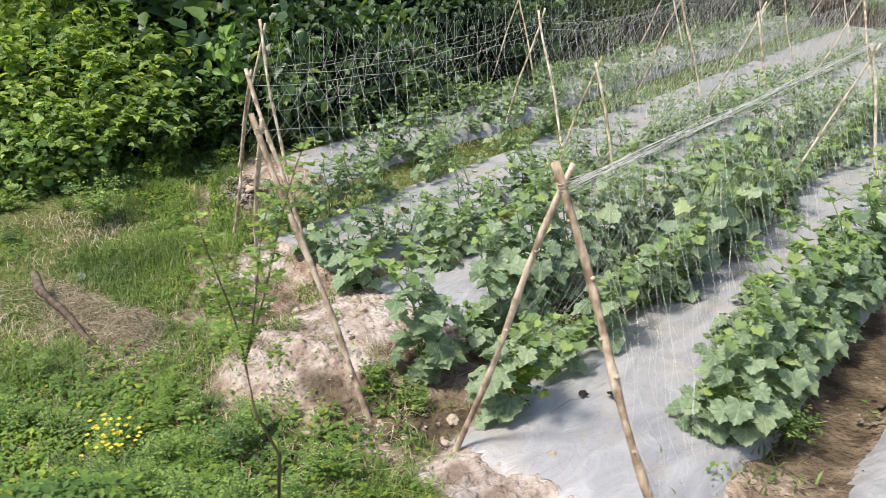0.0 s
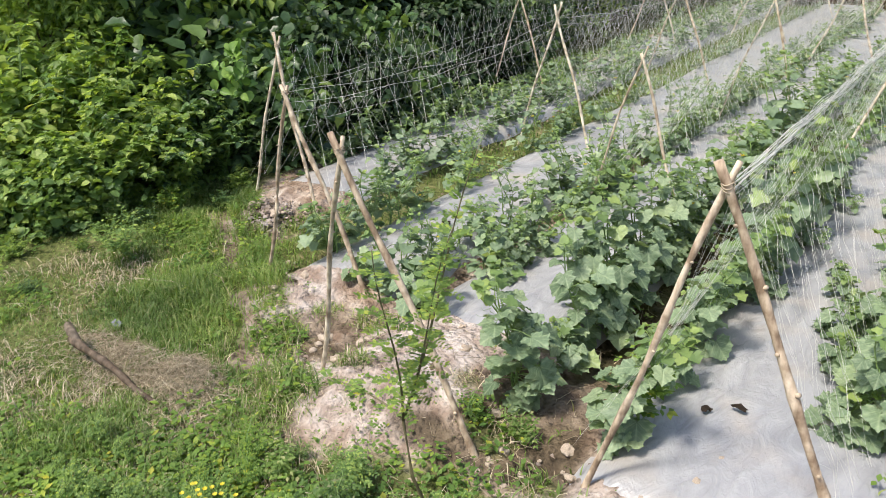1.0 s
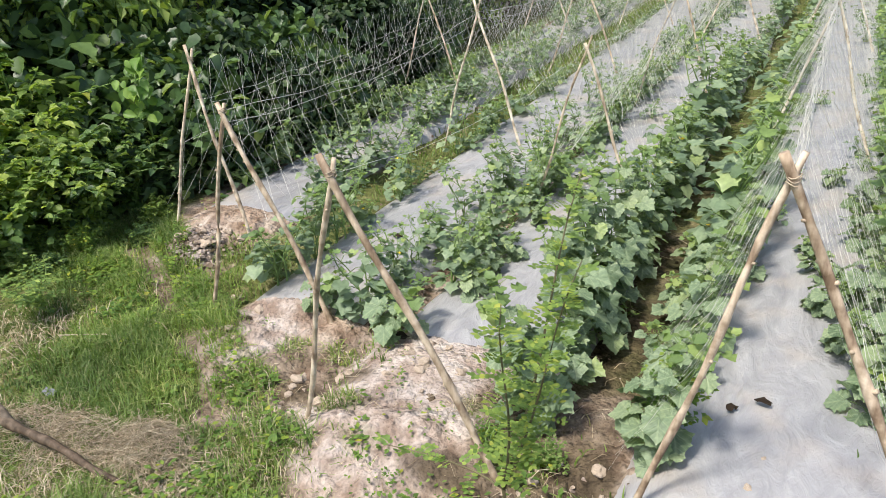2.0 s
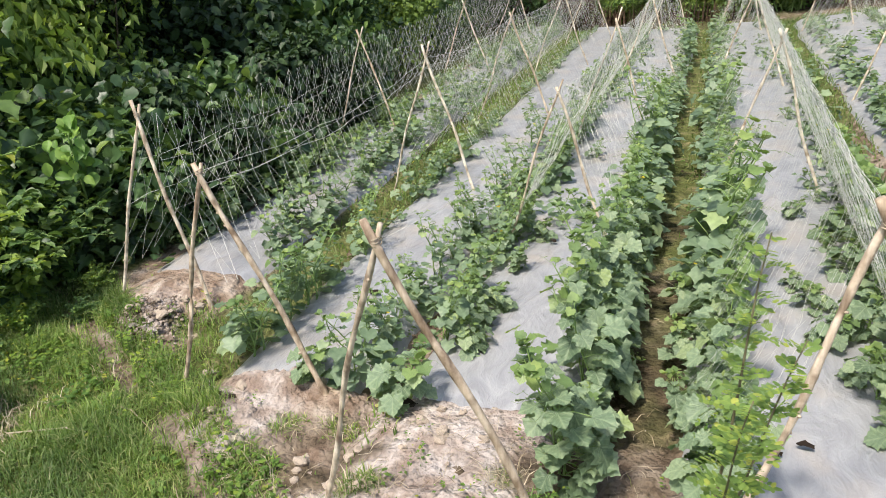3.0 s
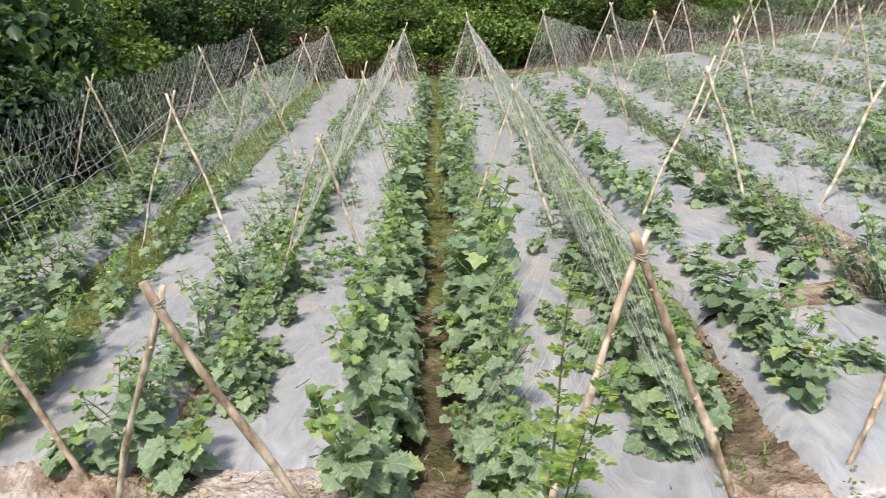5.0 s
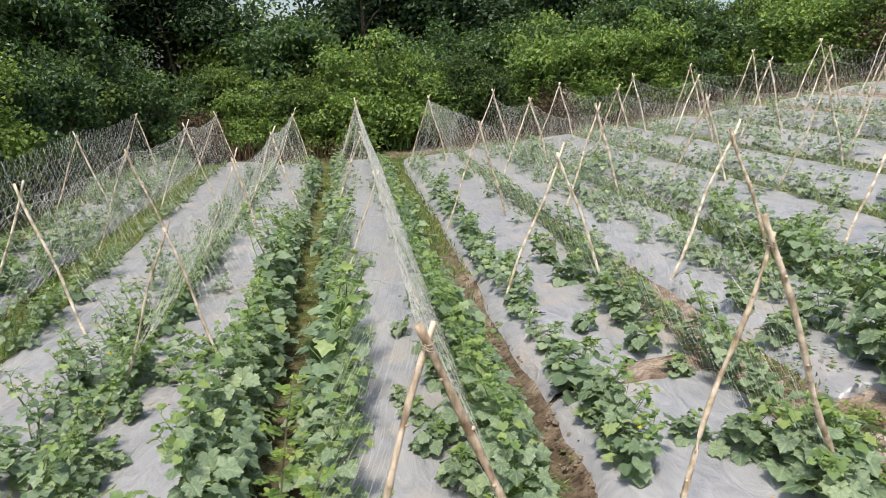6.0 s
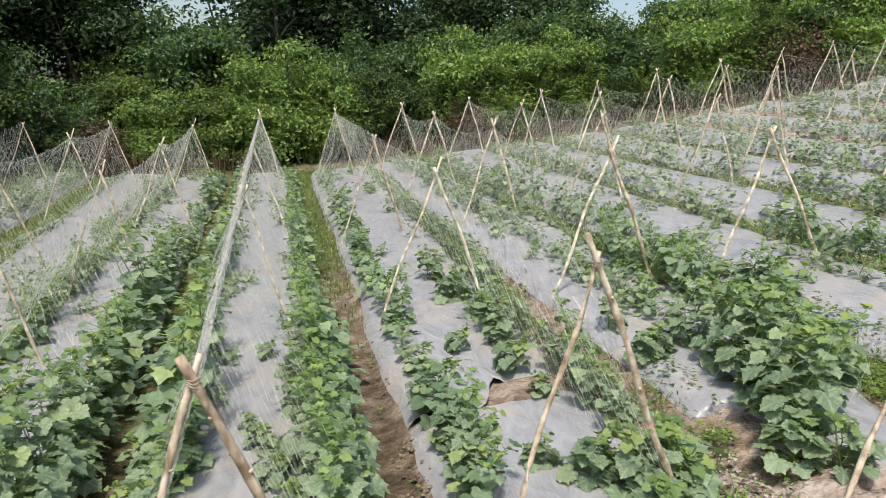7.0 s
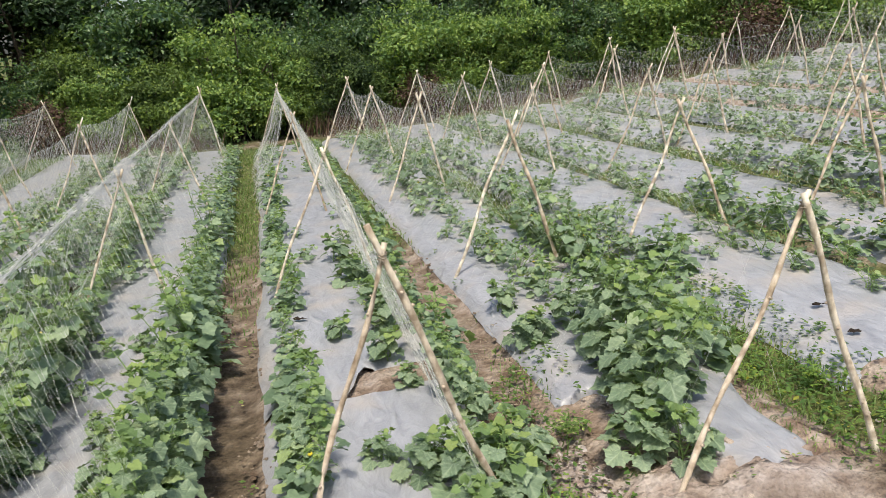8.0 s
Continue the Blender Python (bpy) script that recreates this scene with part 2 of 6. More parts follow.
SOIL, FILM = make_soil(), make_film()
POLE = make_wood("peeled_pole", (0.26, 0.2, 0.15), (0.56, 0.48, 0.38), (0.76, 0.7, 0.6))
POLE_PALE = make_wood("pale_pole", (0.44, 0.37, 0.27), (0.67, 0.6, 0.48), (0.8, 0.75, 0.64))
BARK = make_wood("grey_bark", (0.07, 0.055, 0.04), (0.13, 0.105, 0.08), (0.22, 0.18, 0.14))
NET = plain("nylon_net", (0.64, 0.63, 0.57), 0.45, 0.5, 0.12, 8.0)
TWINE = plain("pale_twine", (0.4, 0.33, 0.24), 0.7)
KNOT = plain("cut_wood", (0.46, 0.37, 0.27), 0.7)
STEM = plain("green_stem", (0.2, 0.3, 0.09), 0.55, 0.3)
TWIG = plain("brown_twig", (0.13, 0.115, 0.06), 0.7, 0.3)
CLOD = plain("dry_clod", (0.4, 0.33, 0.26), 0.95, 0.1, 0.3, 14.0)
RAG = plain("white_scrap", (0.17, 0.18, 0.2), 0.5, 0.4, 0.1)
STEEL = plain("galvanised_pole", (0.5, 0.52, 0.55), 0.45, 0.5, 0.1)
HOLE = plain("dark_hole", (0.03, 0.022, 0.016), 0.95, 0.1, 0.3)


# ---- mesh helpers ----
class Build:
    """Gathers vertices and faces of one mesh."""

    def __init__(self):
        self.v, self.f = [], []

    def add(self, verts, faces):
        o = len(self.v)
        self.v.extend(tuple(p) for p in verts)
        self.f.extend(tuple(i + o for i in f) for f in faces)
        return self

    def tube(self, pts, radii, sides=6, caps=True):
        pts = [Vector(p) for p in pts]
        o = len(self.v)
        for i, p in enumerate(pts):
            d = (pts[min(i + 1, len(pts) - 1)] - pts[max(i - 1, 0)]).normalized()
            a = d.orthogonal().normalized() if abs(d.z) > 0.98 else d.cross(Vector((0, 0, 1))).normalized()
            b = d.cross(a)
            r = radii[i] if hasattr(radii, "__len__") else radii
            for k in range(sides):
                q = 2 * math.pi * k / sides
                self.v.append(tuple(p + a * (r * math.cos(q)) + b * (r * math.sin(q))))
        for i in range(len(pts) - 1):
            for k in range(sides):
                k2 = (k + 1) % sides
                self.f.append((o + i * sides + k, o + i * sides + k2, o + (i + 1) * sides + k2, o + (i + 1) * sides + k))
        if caps:
            self.f.append(tuple(o + k for k in range(sides))[::-1])
            self.f.append(tuple(o + (len(pts) - 1) * sides + k for k in range(sides)))
        return self

    def mesh(self, name, mat, smooth=True):
        me = bpy.data.meshes.new(name)
        me.from_pydata(self.v, [], self.f)
        me.materials.append(mat)
        if smooth:
            me.polygons.foreach_set("use_smooth", [True] * len(me.polygons))
        me.update()
        return me


def fast_mesh(name, verts, faces, mat, smooth=True):
    """A mesh from arrays: verts n x 3, faces m x 3 or m x 4."""
    me = bpy.data.meshes.new(name)
    verts, faces = np.asarray(verts, np.float32), np.asarray(faces, np.int32)
    k = faces.shape[1]
    me.vertices.add(len(verts))
    me.vertices.foreach_set("co", verts.ravel())
    me.loops.add(faces.size)
    me.loops.foreach_set("vertex_index", faces.ravel())
    me.polygons.add(len(faces))
    me.polygons.foreach_set("loop_start", np.arange(0, faces.size, k, dtype=np.int32))
    me.polygons.foreach_set("use_smooth", np.full(len(faces), smooth))
    me.update(calc_edges=True)
    me.validate()
    me.materials.append(mat)
    return me


def part(name, data, parent, label=""):
    ob = new(name, data)
    ob.parent = parent
    return tagged(ob, label)


def thing(name, at, label, category, group="", kind=""):
    ob = new(name)
    ob.empty_display_size = 0.1
    ob.location = at
    return tagged(ob, label, category, group, kind)


# ---- the lie of the land ----
def soft(v, k=2.0):
    return np.logaddexp(0, k * np.asarray(v, float)) / k


def land(x, y):
    """Height of the field without its beds."""
    s = np.minimum(soft(np.asarray(x, float) + 1.2), 16.0)
    yy = np.clip(np.asarray(y, float), 0, 22)
    return -0.23 + 0.095 * s + 0.005 * s * s + 0.014 * yy


# Centre line of each bed: x at the near end and at y = 13, the near trellis's y, the film's near edge.
BEDS = [(-3.8, -3.95, 1.55, 1.75), (-2.46, -2.45, 0.65, 0.6), (-1.37, -1.24, -0.2, 0.62), (0.12, 0.12, 0.0, -0.12),
        (1.64, 1.66, 0.52, 0.26), (3.32, 2.98, 0.59, 0.4), (4.97, 4.5, 1.1, 1.05)]
# Centre lines of the trellis rows, which do not quite follow the beds.
ROWS = [(-3.84, -4.3), (-2.77, -2.72), (-1.42, -1.24), (0.0, 0.0), (1.52, 1.43), (3.36, 2.84), (4.95, 4.38)]
for k in range(8):
    BEDS.append((6.5 + 1.5 * k, 5.95 + 1.44 * k, 1.3 + 0.35 * k, 1.4 + 0.35 * k))
    ROWS.append((6.45 + 1.5 * k, 5.82 + 1.44 * k))
HALFS = [0.45, 0.46, 0.53, 0.56, 0.62, 0.57, 0.66] + [0.54] * 8
FAR_Y = [15.2, 15.0, 14.6, 14.6, 14.2, 14.4, 14.6, 14.6, 14.6, 14.6, 14.4, 14.2, 14.0, 13.8, 13.6]


def bed_x(k, y):
    a, b = BEDS[k][:2]
    return a + (b - a) * np.clip(np.asarray(y, float), -1, 16) / 13.0


def row_x(k, y):
    a, b = ROWS[k]
    return a + (b - a) * np.clip(np.asarray(y, float), -1, 16) / 13.0


def smooth01(v):
    v = np.clip(v, 0, 1)
    return v * v * (3 - 2 * v)


def bed_rise(x, y):
    h = np.zeros(np.broadcast(x, y).shape)
    for k, (a, b, y0, yf) in enumerate(BEDS):
        d = np.abs(x - bed_x(k, y))
        side = smooth01((HALFS[k] + 0.08 - d) / 0.26)
        ends = smooth01((y - (y0 - 0.35)) / 0.45) * smooth01((FAR_Y[k] + 0.4 - y) / 0.5)
        h = np.maximum(h, 0.075 * side * ends)
    return h


# Heaps of dug soil at the bed ends: centre, radii, height.
HEAPS = [(-3.85, 1.2, 0.2, 0.22, 0.12), (-2.74, 0.42, 0.2, 0.18, 0.1), (-2.56, 0.2, 0.16, 0.14, 0.06), (-1.5, 0.42, 0.36, 0.3, 0.05), (-1.3, 0.0, 0.32, 0.16, 0.045),
         (-1.98, -0.2, 0.2, 0.13, 0.05), (-1.66, -0.1, 0.12, 0.09, 0.05), (2.5, 0.95, 0.18, 0.4, 0.03), (3.4, 0.4, 0.5, 0.16, 0.04), (2.95, 0.6, 0.2, 0.18, 0.03)]
# The trodden line between the grass and the bed ends.
TRAIL = [(-6.0, 2.3), (-4.0, 1.0), (-3.42, 0.57), (-3.02, 0.28), (-2.76, 0.1), (-2.48, -0.13), (-2.15, -0.33), (-1.83, -0.42), (-1.55, -0.6)]


def heap_rise(x, y):
    h = np.zeros(np.broadcast(x, y).shape)
    for cx, cy, rx, ry, top in HEAPS:
        h = np.maximum(h, top * np.exp(-(((x - cx) / rx) ** 2 + ((y - cy) / ry) ** 2)))
    return h


def trail_side(x, y):
    """Distance from the trodden line, positive on the grass side."""
    return 0.72 * (np.interp(x, [p[0] for p in TRAIL], [p[1] for p in TRAIL]) - y)


def bank_rise(x, y):
    """The grassy bank along the path."""
    return 0.62 * smooth01((-0.65 - y) / 1.15) * smooth01((x + 1.5) / 0.8)


def ground_z(x, y):
    x, y = np.array(float(x)), np.array(float(y))
    return float(land(x, y) + bed_rise(x, y) + heap_rise(x, y) + bank_rise(x, y))


def ripple(x, y, f, seed):
    r = np.random.RandomState(seed)
    out = np.zeros(np.broadcast(x, y).shape)
    for i in range(7):
        a, p = r.uniform(0, 2 * math.pi, 2)
        q = f * (0.6 + 0.45 * i)
        out += np.sin(q * (np.cos(a) * x + np.sin(a) * y) + p + 1.3 * np.sin(0.7 * q * (np.sin(a) * x - np.cos(a) * y))) / (1 + 0.5 * i)
    return out / 3


def axis(lo, hi, step, reach):
    mid = list(np.arange(lo, hi, step))
    out, s, v = [], step, hi
    while v < reach:
        out.append(v)
        s *= 1.35
        v += s
    left, s, v = [], step, lo
    while v > -reach:
        s *= 1.35
        v -= s
        left.append(v)
    return np.array(left[::-1] + mid + out + [reach])


gx, gy = axis(-5.5, 6.2, 0.055, 600), axis(-2.6, 5.2, 0.055, 600)
gx = np.sort(np.concatenate([gx[(gx < -4.1) | (gx > 0.5)], np.arange(-4.1, 0.5, 0.02)]))
gy = np.sort(np.concatenate([gy[(gy < -0.8) | (gy > 1.6)], np.arange(-0.8, 1.6, 0.02)]))
gy = np.concatenate([gy[gy < 5.2], np.arange(5.2, 18.0, 0.16), axis(0, 18.0, 0.16, 600)[axis(0, 18.0, 0.16, 600) >= 18.0]])
GX, GY = np.meshgrid(gx, gy)
near = np.exp(-np.maximum(0, np.hypot(GX, GY - 3) - 9) / 4)


TUFTS = [(-3.5, 1.3, 0.12, 0.2), (-2.32, 0.42, 0.1, 0.12), (-2.42, 0.02, 0.12, 0.07), (-2.98, 0.5, 0.1, 0.12), (-3.62, 0.92, 0.12, 0.1), (-1.9, -0.25, 0.2, 0.12), (-1.76, 0.07, 0.12, 0.07), (-1.5, -0.18, 0.13, 0.08), (-3.28, 0.98, 0.12, 0.13), (-2.95, 0.78, 0.17, 0.13), (-3.15, 1.2, 0.2, 0.25), (-1.2, -0.45, 0.25, 0.13),
         (-0.85, -0.35, 0.2, 0.15), (-2.05, 0.5, 0.1, 0.1), (-1.95, 0.85, 0.12, 0.2), (-0.85, 0.0, 0.14, 0.12), (-0.5, -0.15, 0.12, 0.1), (-2.75, 0.3, 0.12, 0.06), (-1.15, 0.25, 0.09, 0.07)]


def turf_mask(x, y, tufts=1.0):
    """Grass beside the beds: thick on the path, a patchy strip and tufts between the bed ends, none on the trodden line and the soil heaps."""
    wob = 0.3 * ripple(x, y, 1.9, 81) + 0.16 * ripple(x, y, 6.0, 82)
    d = trail_side(x, y) + 0.16 * wob + 0.04 * ripple(x, y, 5.0, 46)
    t = smooth01((d + 0.01 - 0.07 * ripple(x, y, 7.0, 80) - 0.05 * ripple(x, y, 17.0, 77)) / 0.12)
    t = np.maximum(t, 0.9 * smooth01((-0.5 - y + wob) / 0.3) * smooth01((0.3 - x) / 0.5))
    t = np.maximum(t, (0.1 + 0.45 * smooth01((ripple(x, y, 2.9, 78) + 0.3) / 0.6)) * (np.abs(d) < 0.2))
    spots = smooth01((d + 0.31) / 0.06) * smooth01((-0.04 - d + 0.05 * ripple(x, y, 8.0, 79)) / 0.06) * smooth01((-2.1 - x) / 0.15) * smooth01((ripple(x, y, 3.4, 83) + 0.3 * ripple(x, y, 11.0, 84) + 0.55) / 0.3)
    for cx, cy, rx, ry in TUFTS:
        spots = np.maximum(spots, smooth01(1.5 - np.hypot((x - cx) / rx, (y - cy) / ry) + 0.5 * ripple(x, y, 9.0, 85)))
    return np.clip(np.maximum(t, 0.9 * spots * tufts), 0, 1) * (y < 3.2) * (x < 0.6)


turfy = turf_mask(GX, GY, 0.4)
furrow = 1 - np.clip(bed_rise(GX, GY) / 0.075, 0, 1)
inside = smooth01((GX - bed_x(0, GY) + 0.4) / 0.3) * smooth01((GY - 0.3) / 0.6)
strip = np.maximum(0.75 * smooth01((0.32 - np.abs(GX - 4.12 + 0.03 * GY)) / 0.15) * (GY > 0.5) * (GY < 9), np.maximum(np.maximum(smooth01((GY - 2.2) / 4.0) * 0.85, 0.6 * (np.abs(GX + 3.14) < 0.3)), np.maximum(0.36 * (GX > 2.2), 0.33 * (np.abs(GX + 0.66) < 0.4) * (GY > 0.6)))) * furrow * inside
outside = smooth01((-4.3 - GX) / 0.5) + smooth01((GY - 19.5) / 1.0) + smooth01((np.abs(GX) - 24) / 3) + smooth01((-1.0 - GY + 0.3 * ripple(GX, GY, 2.0, 89)) / 0.4)
GREEN = np.clip(np.maximum(np.maximum(turfy, strip), outside), 0, 1)
# Mask of mud plus painted plant shade, strongest in the two middle furrows.
muddy = furrow * inside * smooth01((2.4 - np.abs(GX + 0.0)) / 1.0) * np.where(np.abs(GX + 0.66) < 0.5, 1.0, 0.5 + 0.4 * (np.abs(GX - 0.87) < 0.35) * smooth01((3.6 - GY) / 0.8))
muddy *= smooth01((GY - 0.1) / 0.6)
muddy = np.maximum(muddy, 0.7 * smooth01((ripple(GX, GY, 4.2, 87) + 0.25 * ripple(GX, GY, 12.0, 88)) / 0.3) * (1 - np.clip(bed_rise(GX, GY) / 0.06, 0, 1)) * (GY < 1.2) * (GX < 0.2))
muddy = np.maximum(muddy, (0.35 + 0.5 * smooth01((ripple(GX, GY, 4.6, 187) + 0.3 * ripple(GX, GY, 13.0, 188)) / 0.4)) * furrow * smooth01((GX - 1.9) / 0.3) * (GY < 15))
muddy = np.maximum(muddy, 0.75 * smooth01((GY - 14.6) / 0.8) * (GX > -5) * (1 - 0.8 * np.exp(-(((GX - 1.4) / 1.1) ** 2 + ((GY - 15.7) / 0.8) ** 2))))
bare = smooth01((0.4 - np.abs(GX - 2.36)) / 0.1) * smooth01((7.0 - GY) / 2.0) * (GY > 0)
GREEN = GREEN * (1 - 0.75 * bare) * (1 - 0.6 * smooth01((0.3 - np.abs(GX - 0.87)) / 0.1) * smooth01((9.5 - GY) / 4.0) * (GY > 0.3))
muddy = np.where(bare > 0.3, np.minimum(muddy, 0.45 + 0.3 * ripple(GX, GY, 4.0, 189)), muddy).clip(0, 1)
muddy = np.maximum(muddy, 0.25 * (np.abs(GX - 1.68) < 0.55) * (np.abs(GY - 2.18) < 0.26))
GREEN = GREEN * (1 - 0.6 * smooth01((GY - 14.8) / 0.6) * (GY < 19.5) * (GX > -4.5))


bank = bank_rise(GX, GY)
trail = np.exp(-((trail_side(GX, GY) + 0.16 * (0.3 * ripple(GX, GY, 1.9, 81) + 0.16 * ripple(GX, GY, 6.0, 82)) + 0.04 * ripple(GX, GY, 5.0, 46)) / 0.06) ** 2) * (GX < -1.5) * (GY < 1.2) * smooth01((0.75 - ripple(GX, GY, 2.9, 78)) / 0.8)
GZ = land(GX, GY) + bed_rise(GX, GY) + bank + heap_rise(GX, GY) * (1 + 0.3 * ripple(GX, GY, 9.0, 41)) - 0.018 * trail + near * (0.016 * ripple(GX, GY, 3.0, 3) + (0.006 * ripple(GX, GY, 11.0, 5) + 0.002 * ripple(GX, GY, 30.0, 6)) * (1 - 0.5 * np.clip(bed_rise(GX, GY) / 0.075, 0, 1) * (GY > 0.8)))
GZ -= 0.05 * furrow * inside * smooth01((GY - 0.2) / 0.5)
rough = smooth01((1.3 - GY) / 0.5) * smooth01((GY + 1.1) / 0.4) * (1 - turfy) * smooth01((GX + 4.6) / 0.4) * (GX < 5)
bare_end = rough * (1 - 0.8 * trail) * (0.5 + 0.5 * smooth01(0.5 + ripple(GX, GY, 5.0, 204))) * (1 - 0.55 * np.exp(-(((GX + 1.4) / 0.45) ** 2 + ((GY - 0.45) / 0.35) ** 2)))
for i, j in zip(*np.nonzero(bare_end > 0.02)):
    p = Vector((GX[i, j], GY[i, j], 0.0))
    GZ[i, j] += bare_end[i, j] * (0.03 * noise.noise(p * 5) + 0.034 * abs(noise.noise(p * 12)) + 0.026 * noise.noise(p * 24) + 0.016 * abs(noise.noise(p * 45)))
# clods heaped at the near ends of the beds
for k in range(7):
    cx, y0 = BEDS[k][0], BEDS[k][2]
    lump = np.exp(-(((GX - cx) / 0.36) ** 2 + ((GY - y0 + (0.25 if k == 3 else 0.4 if k == 4 else 0.0)) / 0.3) ** 2))
    GZ += lump * (0.035 + 0.04 * ripple(GX, GY, 15.0, 40 + k) + 0.02 * ripple(GX, GY, 45.0, 60 + k))
MOULD = [(-2.18, 0.12, 0.22, 0.1), (-2.35, 0.05, 0.12, 0.08), (-3.35, 0.75, 0.1, 0.12), (-2.55, -0.12, 0.1, 0.06), (-1.85, 0.3, 0.18, 0.07), (-1.05, -0.2, 0.22, 0.1), (2.3, 0.45, 0.3, 0.15), (-0.95, 0.3, 0.15, 0.3), (-0.62, 0.05, 0.22, 0.3)]   # darker dug soil
pale = np.zeros(GX.shape)
for cx, cy, rx, ry in ((-3.88, 1.25, 0.2, 0.25), (-2.65, 0.45, 0.32, 0.3), (-1.45, 0.5, 0.45, 0.75), (-1.7, -0.25, 0.6, 0.3), (0.05, -0.2, 0.5, 0.3), (2.5, 0.7, 0.12, 0.3)):
    pale = np.maximum(pale, smooth01(1.6 - np.hypot((GX - cx) / rx, (GY - cy) / ry) + 0.5 * ripple(GX, GY, 5.0, 86)))
pale = np.maximum(pale, np.maximum(0.25 * trail * (0.5 + 0.6 * ripple(GX, GY, 6.0, 44)), np.clip(heap_rise(GX, GY) / 0.05 + 0.4 * ripple(GX, GY, 7.0, 43), 0, 1))).clip(0, 1)
muddy = np.maximum(muddy * (1 - 0.8 * pale), 0.4 * trail)
for cx, cy, rx, ry in MOULD:
    muddy = np.maximum(muddy, 0.9 * smooth01(1.4 - np.hypot((GX - cx) / rx, (GY - cy) / ry) + 0.6 * ripple(GX, GY, 7.0, 186)))
for k in range(len(BEDS)):
    GZ -= 0.04 * smooth01((HALFS[k] - 0.04 - np.abs(GX - bed_x(k, GY))) / 0.06) * smooth01((GY - BEDS[k][3] - 0.08) / 0.08) * (GY < FAR_Y[k] - 0.1) * (0 if k == 4 else 1)
GZ -= 0.04 * smooth01((HALFS[4] - 0.04 - np.abs(GX - bed_x(4, GY))) / 0.06) * smooth01((GY - 0.34) / 0.08) * (1 - smooth01((GY - 1.96) / 0.06) * smooth01((2.4 - GY) / 0.06) * smooth01((GX - 1.66) / 0.12))
ny, nx = GX.shape
idx = np.arange(nx * ny).reshape(ny, nx)
quads = np.stack([idx[:-1, :-1], idx[:-1, 1:], idx[1:, 1:], idx[1:, :-1]], -1).reshape(-1, 4)
gm = fast_mesh("ground", np.stack([GX, GY, GZ], -1).reshape(-1, 3), quads, SOIL)
cover = gm.color_attributes.new("cover", "FLOAT_COLOR", "POINT")
cover.data.foreach_set("color", np.stack([muddy, GREEN, pale, muddy * 0 + 1], -1).astype(np.float32).ravel())
tagged(new("ground", gm), "sandy pale soil with muddy furrows darkened as in shade, grass and clods", "ground", kind="structure")


# ---- plastic film over the beds ----
def crumb_mesh(name, x, y, r, rs):
    """Small angular lumps of soil of the given radii, half sunk in the ground."""
    n = len(x)
    unit = np.array([(1, 0, 0), (0.3, 0.95, 0), (-0.8, 0.6, 0), (-0.8, -0.6, 0), (0.3, -0.95, 0), (0.5, 0.3, 0.6), (-0.4, 0.4, 0.65), (-0.1, -0.5, 0.6)])
    tris = np.array([(0, 1, 5), (1, 6, 5), (1, 2, 6), (2, 3, 6), (3, 7, 6), (3, 4, 7), (4, 0, 5), (4, 5, 7), (5, 6, 7)])
    a = rs.uniform(0, 6.28, n)
    jit = unit[None] * rs.uniform(0.65, 1.35, (n, 8, 1)) * r[:, None, None] * np.array((1, 1, 0.75))
    px = jit[..., 0] * np.cos(a)[:, None] - jit[..., 1] * np.sin(a)[:, None] + x[:, None]
    py = jit[..., 0] * np.sin(a)[:, None] + jit[..., 1] * np.cos(a)[:, None] + y[:, None]
    pz = jit[..., 2] + (land(x, y) + bed_rise(x, y) + heap_rise(x, y) - 0.01)[:, None]
    v = np.stack([px, py, pz], -1).reshape(-1, 3)
    f = (np.arange(n)[:, None, None] * 8 + tris[None]).reshape(-1, 3)
    return fast_mesh(name, v, f, SOIL, False)


def soil_edge(k, y0, y1, sgn):
    """Crumbs and small lumps of soil thrown along the film's edge."""
    rs = np.random.RandomState(130 + 2 * k + (sgn > 0))
    top = min(y1, 10.0) - 0.1
    n = int((top - y0) * (60 if k < 7 else 30))
    y = rs.uniform(y0, top, n)
    keep = rs.rand(n) < np.clip(0.45 + 0.8 * ripple(y, y * 0 + sgn, 2.3, 140 + k), 0.06, 1)
    y = y[keep]
    n = len(y)
    x = bed_x(k, y) + sgn * (HALFS[k] + 0.02 + 0.035 * ripple(y, y * 0, 3.0, 130 + k) + rs.normal(0, 0.055, n))
    r = np.minimum(0.028, 0.004 + np.abs(rs.normal(0, 0.008, n)))
    me = crumb_mesh("soil_edge", x, y, r, rs)
    damp = np.repeat(np.where(np.abs(x + 0.62) < 0.4, 0.95, 0.55) * smooth01((y - 0.3) / 0.6), 8)
    cov = me.color_attributes.new("cover", "FLOAT_COLOR", "POINT")
    cov.data.foreach_set("color", np.stack([damp, damp * 0, damp * 0, damp * 0 + 1], -1).astype(np.float32).ravel())
    return me


